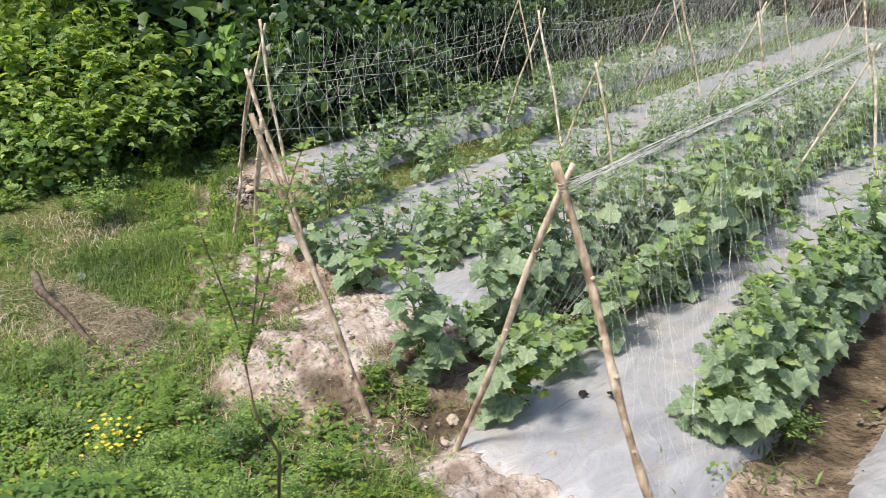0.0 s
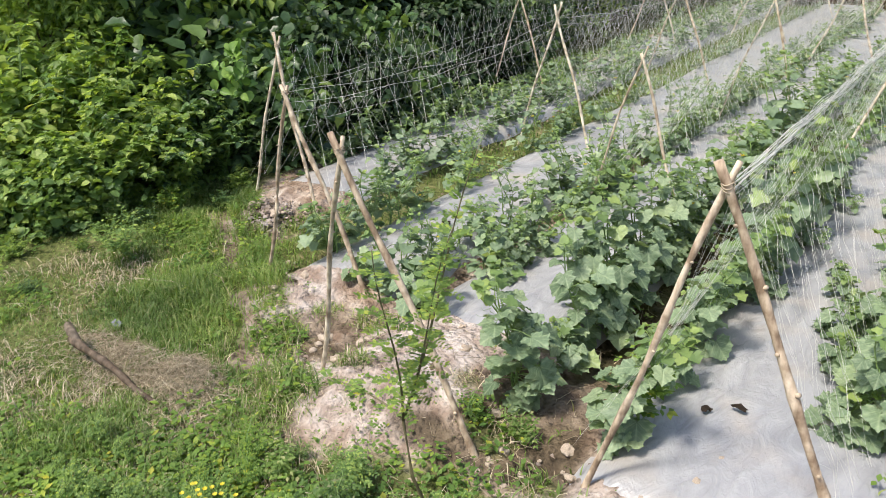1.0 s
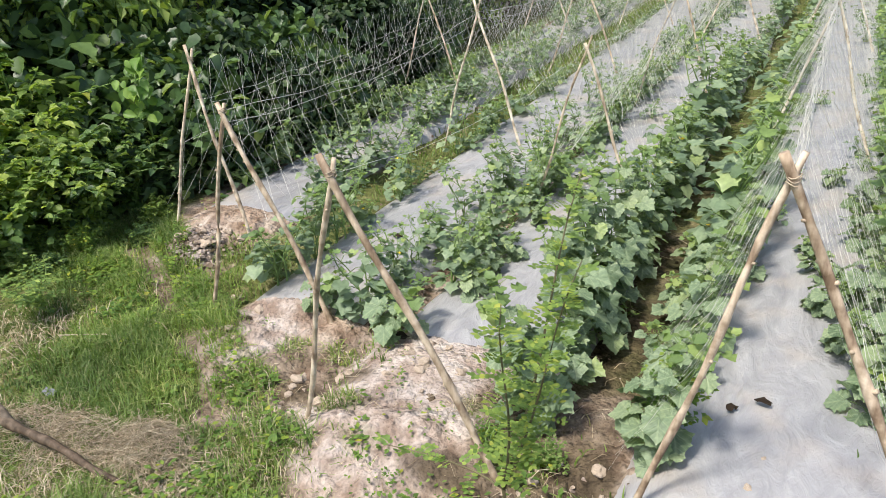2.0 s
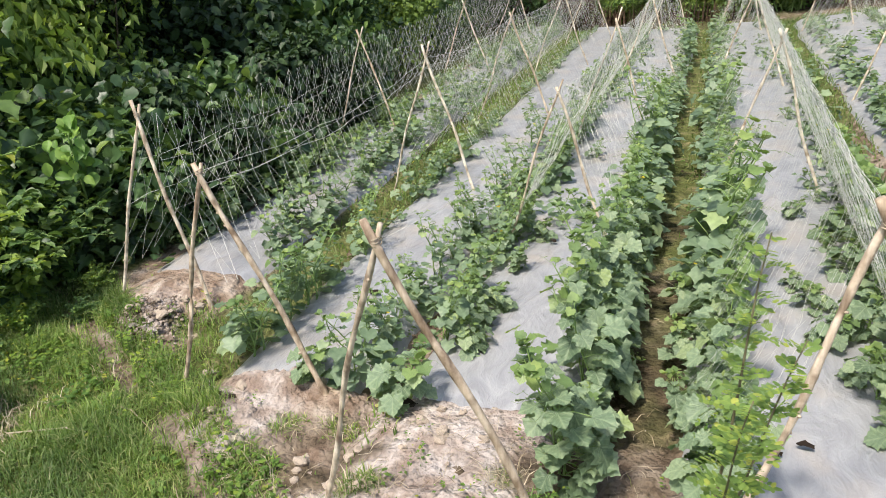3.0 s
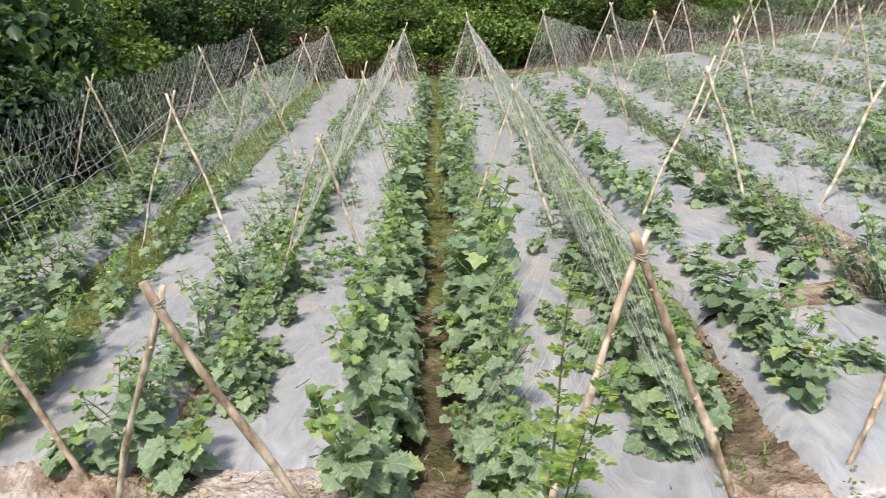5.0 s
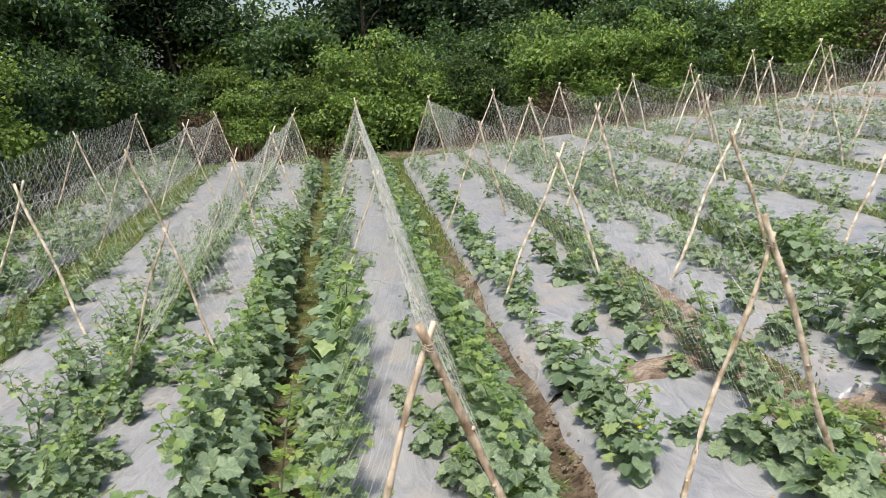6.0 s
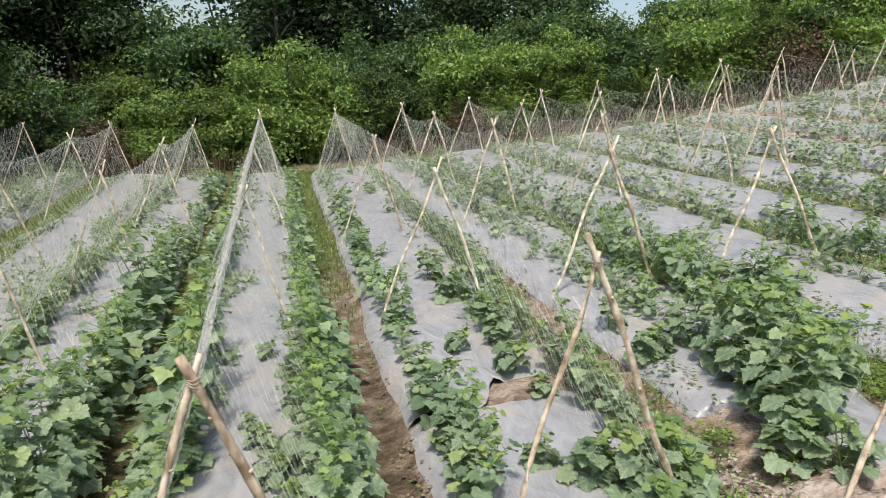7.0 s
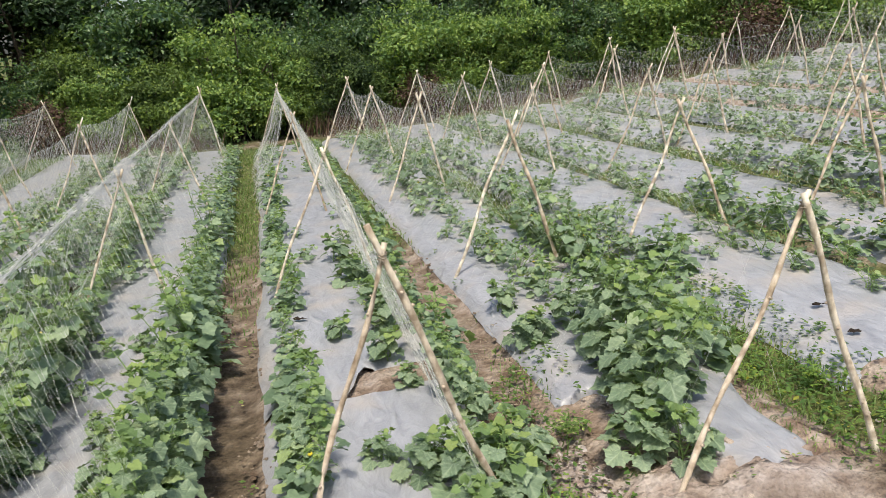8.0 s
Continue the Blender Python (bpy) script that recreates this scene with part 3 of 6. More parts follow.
def film_strip(k, y0, y1):
    fine = 0.05 if k < 7 else 0.14
    ys = np.concatenate([np.arange(y0, min(y0 + 5, y1), fine), np.arange(min(y0 + 5, y1), y1, fine * 2.5)])
    us = np.linspace(-1, 1, 25 if k < 7 else 13)
    U, Y = np.meshgrid(us, ys)
    if k == 5:      # its near end was laid askew
        Y = Y + 1.15 * smooth01((-0.1 - U) / 0.5) * np.exp(-(Y - y0) / 1.5) + 0.12 * np.maximum(U, 0) * np.exp(-(Y - y0) / 0.6)
    behind_tear = k == 4 and y0 > 1
    if behind_tear:      # torn across its right half only
        Y = Y - (0.36 * smooth01((0.1 - U) / 0.35) - 0.07 * ripple(U * 3, U * 0, 3.0, 97)) * np.exp(-(Y - y0) / 0.35)
    elif k == 4:
        Y = Y + 0.06 * ripple(U * 3, U * 0, 2.6, 98) * smooth01((Y - 1.7) / 0.3) * smooth01((U - 0.05) / 0.2)
    r = ripple(Y * 0.9, Y * 0 + k, 2.2, 90 + k)
    w = HALFS[k] + 0.045 * r + 0.015 * ripple(Y * 1.0, U * 3 + k, 9.0, 95 + k)
    X = bed_x(k, Y) + U * w - (0.26 * np.maximum(U, 0) * smooth01((2.0 - Y) / 1.1) if k == 5 else 0)
    lift = 0.016 + 0.012 * np.clip(ripple(X * 3.4, Y * 0.7, 4.0, 20 + k), -0.8, 2) + 0.005 * ripple(X * 2, Y, 17.0, 30 + k)
    Z = land(X, Y) + np.maximum(bed_rise(X, Y), 0.075 * smooth01((1.16 - np.abs(U)) / 0.5)) + lift * (1 - np.abs(U) ** 5)
    edge = (np.abs(U) > 0.99)
    Z = Z - 0.035 * edge
    front = Y < y0 + fine * 0.5
    Y = Y + front * 0.12 * ripple(X * 3, Y * 0, 3.0, k + 7)
    Z = Z - 0.07 * np.exp(-(np.minimum(ys[:, None], 99) - y0) / 0.07) * (smooth01((U - 0.1) / 0.2) if behind_tear else 1) + (0.008 * smooth01((0.1 - U) / 0.2) * np.exp(-(ys[:, None] - y0) / 0.5) if behind_tear else 0)
    n, m = X.shape
    ii = np.arange(n * m).reshape(n, m)
    q = np.stack([ii[:-1, :-1], ii[:-1, 1:], ii[1:, 1:], ii[1:, :-1]], -1).reshape(-1, 4)
    ob = new("mulch_film", fast_mesh("mulch_film", np.stack([X, Y, Z], -1).reshape(-1, 3), q, FILM))
    tagged(ob, "wrinkled silver-grey plastic mulch film over a planting bed", "mulch film", "mulch films")
    for sgn in (-1, 1):
        tagged(part("soil_edge", soil_edge(k, y0, y1, sgn), ob, "crumbly soil along the film's edge"), kind="stuff")
    return ob


for k in range(len(BEDS)):
    if k == 4:      # torn open, with bare soil between the pieces
        film_strip(k, BEDS[k][3], 2.02)
        film_strip(k, 2.34, FAR_Y[k])
    else:
        film_strip(k, BEDS[k][3], FAR_Y[k])


# ---- trellis frames ----
def pole_mesh(a, b, r0, r1, seed, knots=4):
    """A slightly crooked peeled pole from a to b, given relative to the frame's base, with cut-branch stubs."""
    rnd = random.Random(seed)
    a, b = Vector(a), Vector(b)
    d = (b - a)
    side = d.orthogonal().normalized()
    other = d.normalized().cross(side)
    pts, rad = [], []
    p1, p2, amp = rnd.uniform(0, 6), rnd.uniform(0, 6), 0.011 * d.length
    for i in range(22):
        u = i / 21
        w = math.sin(math.pi * u)
        pts.append(a + d * u + side * amp * w * math.sin(5 * u + p1) + other * amp * w * math.sin(7 * u + p2))
        rad.append((r0 + (r1 - r0) * u) * (1 + 0.12 * math.sin(23 * u + p1) + rnd.uniform(-0.1, 0.12)))
    body = Build().tube(pts, rad, 9)
    stubs = []
    for _ in range(knots):
        i = rnd.randint(3, 18)
        q = rnd.uniform(0, 6.28)
        out = (side * math.cos(q) + other * math.sin(q) + d.normalized() * 0.5).normalized()
        stubs.append((pts[i] + out * rad[i] * 0.6, pts[i] + out * (rad[i] + rnd.uniform(0.004, 0.012)), rad[i] * 0.5))
    return body, stubs


def trellis_frame(apex, foot_l, foot_r, thick, seed, tops=(0.1, 0.09), label="", knots=4, wood=POLE):
    """Two poles crossed near their tops and bound with twine."""
    base = Vector(((foot_l[0] + foot_r[0]) / 2, (foot_l[1] + foot_r[1]) / 2, ground_z(*foot_l[:2])))
    t = thing("pole_trellis", base, label or "tall A-shaped frame of two peeled wooden poles", "trellis", "pole trellises")
    ap = Vector(apex) - base
    for n, (foot, top) in enumerate(((foot_l, tops[0]), (foot_r, tops[1]))):
        f = Vector((foot[0], foot[1], ground_z(*foot[:2]) - 0.06)) - base
        off = Vector((0, (-1) ** n * thick * 0.75, 0))
        end = ap + (ap - f).normalized() * top
        body, stubs = pole_mesh(f + off, end + off, thick * (1.15 if n else 0.98), thick * (1.0 if n else 0.78), seed * 7 + n, knots)
        p = part("pole", body.mesh("pole", wood), t)
        for s0, s1, r in stubs:
            part("knot", Build().tube([s0, s1], [r, r * 0.8], 7).mesh("knot", KNOT), p, "pale cut branch stub")
    tie = Build()
    for j in range(3):
        ring = [ap + Vector((math.cos(q) * thick * 1.35, math.sin(q) * thick * 1.8, 0.012 * (j - 1) + 0.35 * thick * math.sin(2 * q + j))) for q in np.linspace(0, 6.28, 15)]
        tie.tube(ring, 0.0022, 5)
    part("tie", tie.mesh("tie", TWINE), t, "pale twine binding")
    return t


trellis_frame((-3.88, 1.57, 1.07), (-4.21, 1.42), (-3.47, 1.46), 0.0125, 1, (0.07, 0.1))
trellis_frame((-2.765, 0.648, 1.04), (-3.12, 0.63), (-2.18, 0.66), 0.0135, 2, (0.04, 0.05))
trellis_frame((-1.458, -0.221, 1.149), (-1.9, -0.06), (-0.8, -0.13), 0.0135, 3, (0.06, 0.08))
trellis_frame((0.005, -0.02, 1.25), (-0.37, -0.09), (0.62, 0.02), 0.015, 4, (0.08, 0.085), "tall A-shaped frame of two peeled poles, one paler", 6)
trellis_frame((1.5, 0.52, 1.458), (1.16, 0.5), (2.14, 0.65), 0.0135, 5, (0.05, 0.14), knots=7, wood=POLE_PALE)
trellis_frame((3.38, 0.59, 1.6), (2.86, 0.5), (3.92, 0.5), 0.0145, 6, (0.07, 0.06), knots=7, wood=POLE_PALE)
MID = {0: [5.26, 9.46], 1: [3.9, 6.81, 10.2], 2: [2.6, 5.54, 9.0], 3: [4.0, 7.99], 4: [3.9, 7.2], 5: [3.95, 7.33, 10.33], 6: [3.97, 7.4, 10.45], 7: [3.5, 7.0, 10.4], 8: [5.3, 7.9, 10.6],
       9: [6.5, 9.7, 11.1], 10: [6.2, 9.6], 11: [6.6, 10.0], 12: [7.0, 10.2], 13: [7.4, 10.4], 14: [7.8, 10.4]}
END_TOP = {3: 1.49, 4: 1.63}
END = {0: 13.3, 1: 13.2, 2: 12.9, 3: 13.07, 4: 12.7, 5: 13.18, 6: 13.5, 7: 13.1, 8: 13.45, 9: 13.55}
# Tops and feet of the second frames that stand nearest.
KNOWN = {(4, 0): ((1.576, 3.92, 1.43), (1.1, 3.84), (2.08, 3.8)), (5, 0): ((3.168, 3.96, 1.62), (2.69, 3.95), (3.66, 3.85)), (6, 0): ((4.775, 3.97, 1.82), (4.3, 3.87), (5.3, 3.75))}
FRAME_YS = {}
rnd = random.Random(11)
for k in range(len(BEDS)):
    ys = MID[k] + [END.get(k, 13.4 + rnd.uniform(-0.2, 0.2))]
    FRAME_YS[k] = [BEDS[k][2]] * (k < 6) + ys
    for j, y in enumerate(ys):
        x = float(row_x(k, y)) + rnd.uniform(-0.03, 0.03)
        h = 1.28 + rnd.uniform(-0.05, 0.06) - (0.1 if k == 0 else 0)
        w = 0.44 + rnd.uniform(-0.05, 0.04)
        if k in END_TOP and j == len(ys) - 1:
            h = END_TOP[k] - float(land(x, y))
        apex, left, right = KNOWN.get((k, j), ((x, y, float(land(x, y)) + h), (x - w, y + rnd.uniform(-0.1, 0.1)), (x + w, y + rnd.uniform(-0.1, 0.1))))
        trellis_frame(apex, left, right, (0.0105 if k < 4 else 0.0135) + rnd.uniform(-0.0015, 0.002), 100 + 10 * k + j, (0.06 + rnd.uniform(0, 0.12), 0.03 + rnd.uniform(0, 0.1)), "A-shaped frame of two thin pale poles", 2, POLE_PALE)


# ---- nets over the frames ----
RIDGE_SAG = {0: 0.1, 1: 0.1, 2: 0.1, 3: 0.01, 4: 0.01, 5: 0.14, 6: 0.14}


NET_FROM = {1: 4.1, 2: 2.65, 4: 8.6, 5: 3.9, 6: 4.1}


def ridge(k, y):
    """Place of the net's ridge: at the tops of the frames, sagging between them."""
    ys = np.array(FRAME_YS[k])
    y = np.clip(np.asarray(y, float), ys[0], ys[-1])
    i = np.clip(np.searchsorted(ys, y) - 1, 0, len(ys) - 2)
    u = (y - ys[i]) / (ys[i + 1] - ys[i])
    tops = np.array([land(row_x(k, v), v) + 1.27 for v in ys])
    if k < 6:
        tops[0] = (1.07, 1.04, 1.149, 1.25, 1.458, 1.6)[k]
    if k in END_TOP:      # stretched straight from end to end
        tops = np.interp(ys, (ys[0], ys[-1]), (tops[0], END_TOP[k] - 0.03))
    z = tops[i] * (1 - u) + tops[i + 1] * u - RIDGE_SAG.get(k, 0.18) * 4 * u * (1 - u)
    return row_x(k, y), y, z


def net_side(k, sgn):
    """One side of a net: long diamonds of thin cord from the ridge to the bed's edge."""
    y0, y1 = NET_FROM.get(k, FRAME_YS[k][0] + 0.02), FRAME_YS[k][-1] + 0.05
    if (k, sgn) == (4, 1):
        y0 = FRAME_YS[k][0] + 0.05
    taut = (k, sgn) in ((3, 1), (4, 1))
    cw, rows = {0: (0.17, 4), 1: (0.08, 8), 2: (0.07, 10), 3: (0.06, 10), 4: (0.07, 10)}.get(k, (0.09, 9) if k < 8 else (0.15, 6))
    cols = int((y1 - y0) / cw)
    rs = np.random.RandomState(300 + 2 * k + (sgn > 0))
    J, I = np.meshgrid(np.arange(rows + 1), np.arange(cols + 1))
    Y = y0 + (I + 0.5 * (J % 2)) * cw
    V = J / rows
    Y = np.clip(Y + rs.normal(0, 0.022, Y.shape) + 0.12 * ripple(Y, V, 1.2, 8 + k) * V, y0, y1)
    rx, ry, rz = ridge(k, Y)
    fx = row_x(k, Y) + sgn * ((0.57 if taut else 0.47) + (0.01 if taut else 0.04) * ripple(Y, Y * 0, 2.0, k))
    fz = land(row_x(k, Y), Y) + 0.08 if taut else land(fx, Y) + 0.13
    hang = np.sin(np.pi * V) * (0.1 if taut else 1)
    X = rx + (fx - rx) * V - sgn * 0.05 * hang * (1 + ripple(Y, V * 2, 2.5, 12 + k)) + rs.normal(0, 0.008, Y.shape)
    Z = rz + (fz - rz) * V - 0.03 * hang + rs.normal(0, 0.014, Y.shape)
    P = np.stack([X, Y, Z], -1)
    segs = []
    for j in range(rows):
        for i in range(cols + 1):
            segs.append((P[i, j], P[i, j + 1]))
            i2 = i - 1 if j % 2 == 0 else i + 1
            if 0 <= i2 <= cols:
                segs.append((P[i, j], P[i2, j + 1]))
    for j in (1, 2) if k == 0 else (0,):
        for i in range(cols):
            segs.append((P[i, j], P[i + 1, j]))
    A, B = np.array([s[0] for s in segs]), np.array([s[1] for s in segs])
    D = B - A
    D /= np.maximum(np.linalg.norm(D, axis=1, keepdims=True), 1e-6)
    S = np.cross(D, np.where(np.abs(D[:, 2:3]) > 0.9, (1.0, 0, 0), (0, 0, 1.0)))
    S /= np.maximum(np.linalg.norm(S, axis=1, keepdims=True), 1e-6)
    T = np.cross(D, S)
    r = {0: 0.0011, 1: 0.0007, 2: 0.0007, 3: 0.00042, 4: 0.0006}.get(k, 0.0006) * (0.75 if (k, sgn) == (3, -1) else 1)
    ring = [S * r * math.cos(q) + T * r * math.sin(q) for q in (0, 2.094, 4.189)]
    v = np.stack([A + g for g in ring] + [B + g for g in ring], 1).reshape(-1, 3)
    o = np.arange(len(A))[:, None] * 6
    f = np.concatenate([o + np.array([[a, (a + 1) % 3, (a + 1) % 3 + 3, a + 3]]) for a in range(3)], 0)
    return fast_mesh("net_side", v, f, NET, False)


for k in range(len(BEDS)):
    net = thing("climbing_net", (0, 0, 0), "white nylon climbing net hung over wooden frames", "net", "climbing nets")
    for sgn in (-1, 1):
        part("net_side", net_side(k, sgn), net)
    ys = np.arange(FRAME_YS[k][0], FRAME_YS[k][-1], 0.25)
    rx, ry, rz = ridge(k, ys)
    rope = Build()
    for q in range({1: 2, 0: 0}.get(k, 1)):
        rope.tube([(a + 0.012 * math.sin(9 * b + 2 * q), b, c + 0.01 * math.cos(7 * b + 2 * q) - (0.07 * q if k == 1 else 0)) for a, b, c in zip(rx, ry, rz)], 0.0013 if k == 1 else 0.0008, 5)
    if k == 5:      # the near stretch has no net yet, only cords
        for j, y in enumerate(np.arange(0.75, 3.9, 0.3)):
            a, b, c = (float(v) for v in ridge(k, y))
            for sgn in (-1, 1) if j % 3 else (-1,):
                fx, fy = a + sgn * 0.42, y + 0.07 * math.sin(5 * j)
                low = float(land(fx, fy)) + 0.1
                cord = Build().tube([(a, b, c), ((a + fx) / 2 - 0.02 * sgn, (b + fy) / 2, (c + low) / 2), (fx, fy, low)], 0.0006, 4, False)
                part("hanging_cord", cord.mesh("hanging_cord", NET), net)
    if k == 3:      # the net's slack top edge, gathered in loose folds along the ridge
        folds, rf = Build(), random.Random(60 + k)
        ys = np.arange(0.03, FRAME_YS[k][-1], 0.12)
        rx, ry, rz = ridge(k, ys)
        for q in range(16):
            a0, a1, f0, f1 = rf.uniform(-0.012, 0.012), rf.uniform(0, 6.28), rf.uniform(3, 8), rf.uniform(2, 6)
            drop, amp = rf.uniform(0, 0.04), rf.uniform(0.004, 0.013)
            folds.tube([(a + (a0 + 0.42 * drop + amp * math.sin(f0 * b + a1)), b + 0.01 * math.sin(3 * b + q), c - drop * (1 + 0.5 * math.sin(f1 * b + q)) + amp * math.cos(f1 * b + a1)) for a, b, c in zip(rx, ry, rz)], 0.0011, 3, False)
        part("gathered_edge", folds.mesh("gathered_edge", NET), net, "white net gathered along the ridge")
    if rope.v:
        part("ridge_rope", rope.mesh("ridge_rope", NET), net, "pale ridge cord")


# ---- cucumber plants ----
LOBES = [(0.0, 0.02), (0.19, -0.17), (0.43, -0.14), (0.58, 0.08), (0.5, 0.26), (0.6, 0.47), (0.38, 0.6), (0.2, 0.76), (0.0, 0.94)]


def leaf_verts(size, rnd_, toothed=False):
    """A five-lobed cupped leaf, toothed if seen near; its stalk joins at the origin and it points along +y."""
    out = [(x * size * (1 + rnd_.uniform(-0.09, 0.09)), y * size * (1 + rnd_.uniform(-0.06, 0.06))) for x, y in LOBES]
    ring = out + [(-x * (1 + rnd_.uniform(-0.12, 0.12)), y) for x, y in out[-2:0:-1]]
    if toothed:
        rim = []
        for i, (x, y) in enumerate(ring):
            a, b = ring[(i + 1) % len(ring)]
            tooth = 0.94 + rnd_.uniform(-0.05, 0.03)
            rim += [(x * 1.03, y), ((x + a) / 2 * tooth, 0.42 * size + ((y + b) / 2 - 0.42 * size) * tooth)]
        ring = rim
    droop, cup, wave = rnd_.uniform(0.08, 0.34), rnd_.uniform(0.1, 0.4), rnd_.uniform(0, 6)
    def lift(x, y):
        return -droop * y * y / size + cup * x * x / size * (1 if rnd_.random() > 0.3 else -0.4) + 0.035 * size * math.sin(wave + 14 * x / size)
    verts = [(0, 0.0, 0.0), (0, 0.42 * size, -droop * 0.18 * size - 0.03 * size)] + [(x, y, lift(x, y)) for x, y in ring]
    n = len(ring)
    faces = [(1, 2 + i, 2 + (i + 1) % n) for i in range(n)]
    return verts[1:], [tuple(i - 1 for i in f) for f in faces]


def place_leaf(build, at, facing, up, size, rnd_):
    y = Vector(facing).normalized()
    x = y.cross(Vector(up)).normalized()
    z = x.cross(y)
    v, f = leaf_verts(size, rnd_)
    build.add([at + x * a + y * b + z * c for a, b, c in v], f)
    return Matrix((x, y, z)).transposed().to_4x4()


LEAF_SHAPES = []
for i in range(8):
    v, f = leaf_verts(1.0, random.Random(500 + i), True)
    LEAF_SHAPES.append(Build().add(v, f).mesh("leaf", CUKE_NEAR))
YOUNG_SHAPES = []
for i in range(2):
    v, f = leaf_verts(1.0, random.Random(520 + i))
    YOUNG_SHAPES.append(Build().add(v, f).mesh("young_leaf", CUKE_YOUNG))


def vine(seed, height, leaves, size, split, vines=2):
    """A cucumber plant that leans towards +x up its net: stems with stalks, leaves, growing tips and a flower or two."""
    r = random.Random(seed)
    root = thing("cucumber_plant", (0, 0, 0), "leafy green cucumber vine climbing from the mulch film", "cucumber plant", "cucumber plants")
    stem, joined, young = Build(), Build(), Build()
    for s in range(vines):
        hh = height * r.uniform(0.75, 1.05)
        y0, drift, lean = r.uniform(-0.05, 0.05), r.uniform(-0.18, 0.18), r.uniform(0.12, 0.34)
        line = [Vector((0.02 * math.sin(7 * u + s) + lean * hh * u * (0.4 + 0.6 * u), y0 + drift * u + 0.03 * math.sin(5 * u + 2 * s), hh * u - 0.02)) for u in np.linspace(0, 1, 9)]
        stem.tube(line, [0.007 - 0.004 * i / 8 for i in range(9)], 5)
        per = max(2, leaves // vines)
        for i in range(per):
            u = (i + 0.6 + r.uniform(-0.3, 0.3)) / per
            u = min(0.97, u)
            f = u * 8
            j = min(7, int(f))
            p = line[j].lerp(line[j + 1], f - j)
            ang = math.pi + (1 if i % 2 else -1) * r.uniform(0.1, 2.3) + r.uniform(-0.4, 0.4)
            out = Vector((math.cos(ang), math.sin(ang), 0))
            grow = (1.0 - 0.62 * u ** 2.2) * r.uniform(0.7, 1.12)
            stalk = 0.15 * grow * r.uniform(0.6, 1.3)
            q = p + out * stalk + Vector((0, 0, stalk * r.uniform(0.1, 0.8)))
            stem.tube([p, p.lerp(q, 0.5) + Vector((0, 0, 0.012)), q], [0.0028, 0.0024, 0.002], 4, False)
            face = (out + Vector((r.uniform(-0.4, 0.4), r.uniform(-0.4, 0.4), r.uniform(-0.95, 0.3)))).normalized()
            up = Vector((r.uniform(-0.3, 0.3), r.uniform(-0.3, 0.3), 1)) + out * 0.35
            sz = size * grow
            tip = u > 0.84
            if split:
                y = face
                x = y.cross(up).normalized()
                z = x.cross(y)
                ob = part("young_leaf" if tip else "leaf", r.choice(YOUNG_SHAPES if tip else LEAF_SHAPES), root)
                ob.matrix_basis = Matrix.Translation(q) @ Matrix((x, y, z)).transposed().to_4x4() @ Matrix.Scale(sz, 4)
            else:
                place_leaf(young if tip else joined, q, face, up, sz, r)
        # growing tip: small folded leaves and tendrils
        for i in range(4):
            o = Vector((r.uniform(-1, 1), r.uniform(-1, 1), r.uniform(0.2, 1))).normalized()
            place_leaf(young, line[-1] + o * 0.015, o, Vector((0.3, 0.2, 1)), size * r.uniform(0.22, 0.4), r)
        for i in range(2):
            p, a = line[r.randint(4, 8)], r.uniform(0, 6.28)
            curl = [p + Vector((math.cos(a), math.sin(a), 0.3)) * (0.14 * w) + Vector((0.02 * math.sin(9 * w * w), 0.02 * math.cos(9 * w * w), -0.06 * w * w)) for w in np.linspace(0, 1, 7)]
            stem.tube(curl, 0.0012, 3, False)
    part("stem", stem.mesh("stem", STEM), root)
    if joined.v:
        tagged(part("foliage", joined.mesh("foliage", CUKE), root), kind="stuff")
    tagged(part("shoot", young.mesh("shoot", CUKE_YOUNG), root, "pale young shoot tips"), kind="stuff")
    if r.random() < 0.25:
        fl = Build()
        c = line[5] + Vector((-0.06, 0.03, 0.02))
        for q in np.linspace(0, 6.28, 6)[:-1]:
            d = Vector((math.cos(q) - 0.6, math.sin(q), 0.5)).normalized()
            e = d.cross(Vector((0, 0, 1))).normalized() * 0.009
            fl.add([c, c + d * 0.014 + e, c + d * 0.03, c + d * 0.014 - e], [(0, 1, 2, 3)])
        part("flower", fl.mesh("flower", PETAL), root, "small yellow flower")
    return root


NEAR_BIG = [vine(700 + i, 0.7 + 0.11 * i, 72, 0.152, True, 4) for i in range(3)]
NEAR_LOW = [vine(710 + i, 0.36, 39, 0.148, True, 3) for i in range(2)]
MIDS = [vine(720 + i, 0.32 + 0.07 * i, 44 + 5 * i, 0.108, False, 4) for i in range(5)]
LOWS = [vine(740 + i, 0.19 + 0.05 * i, 28, 0.092, False, 3) for i in range(4)]
TALLS = [vine(760 + i, 0.56 + 0.07 * i, 52, 0.11, False, 4) for i in range(4)]
SHOOTS = [vine(780 + i, 0.58 + 0.1 * i, 42, 0.072, False, 3) for i in range(3)]
used, FAR = set(), []


def plant(kinds, x, y, sgn, scale, r):
    src = r.choice(kinds)
    z = ground_z(x, y) + 0.01
    turn = (0 if sgn < 0 else math.pi) + r.uniform(-0.5, 0.5)
    scale *= 0.84
    m = Matrix.Translation((x, y, z)) @ Matrix.Rotation(turn, 4, "Z") @ Matrix.Scale(scale, 4)
    if y > 6.6 or x > 5.6:
        FAR.append((src, m))
        return None
    if src.name not in used:
        used.add(src.name)
        src.matrix_basis = m
        return src
    return copy_thing(src, m @ Matrix.Diagonal((*(1 / v for v in src.scale), 1)))


r = random.Random(77)
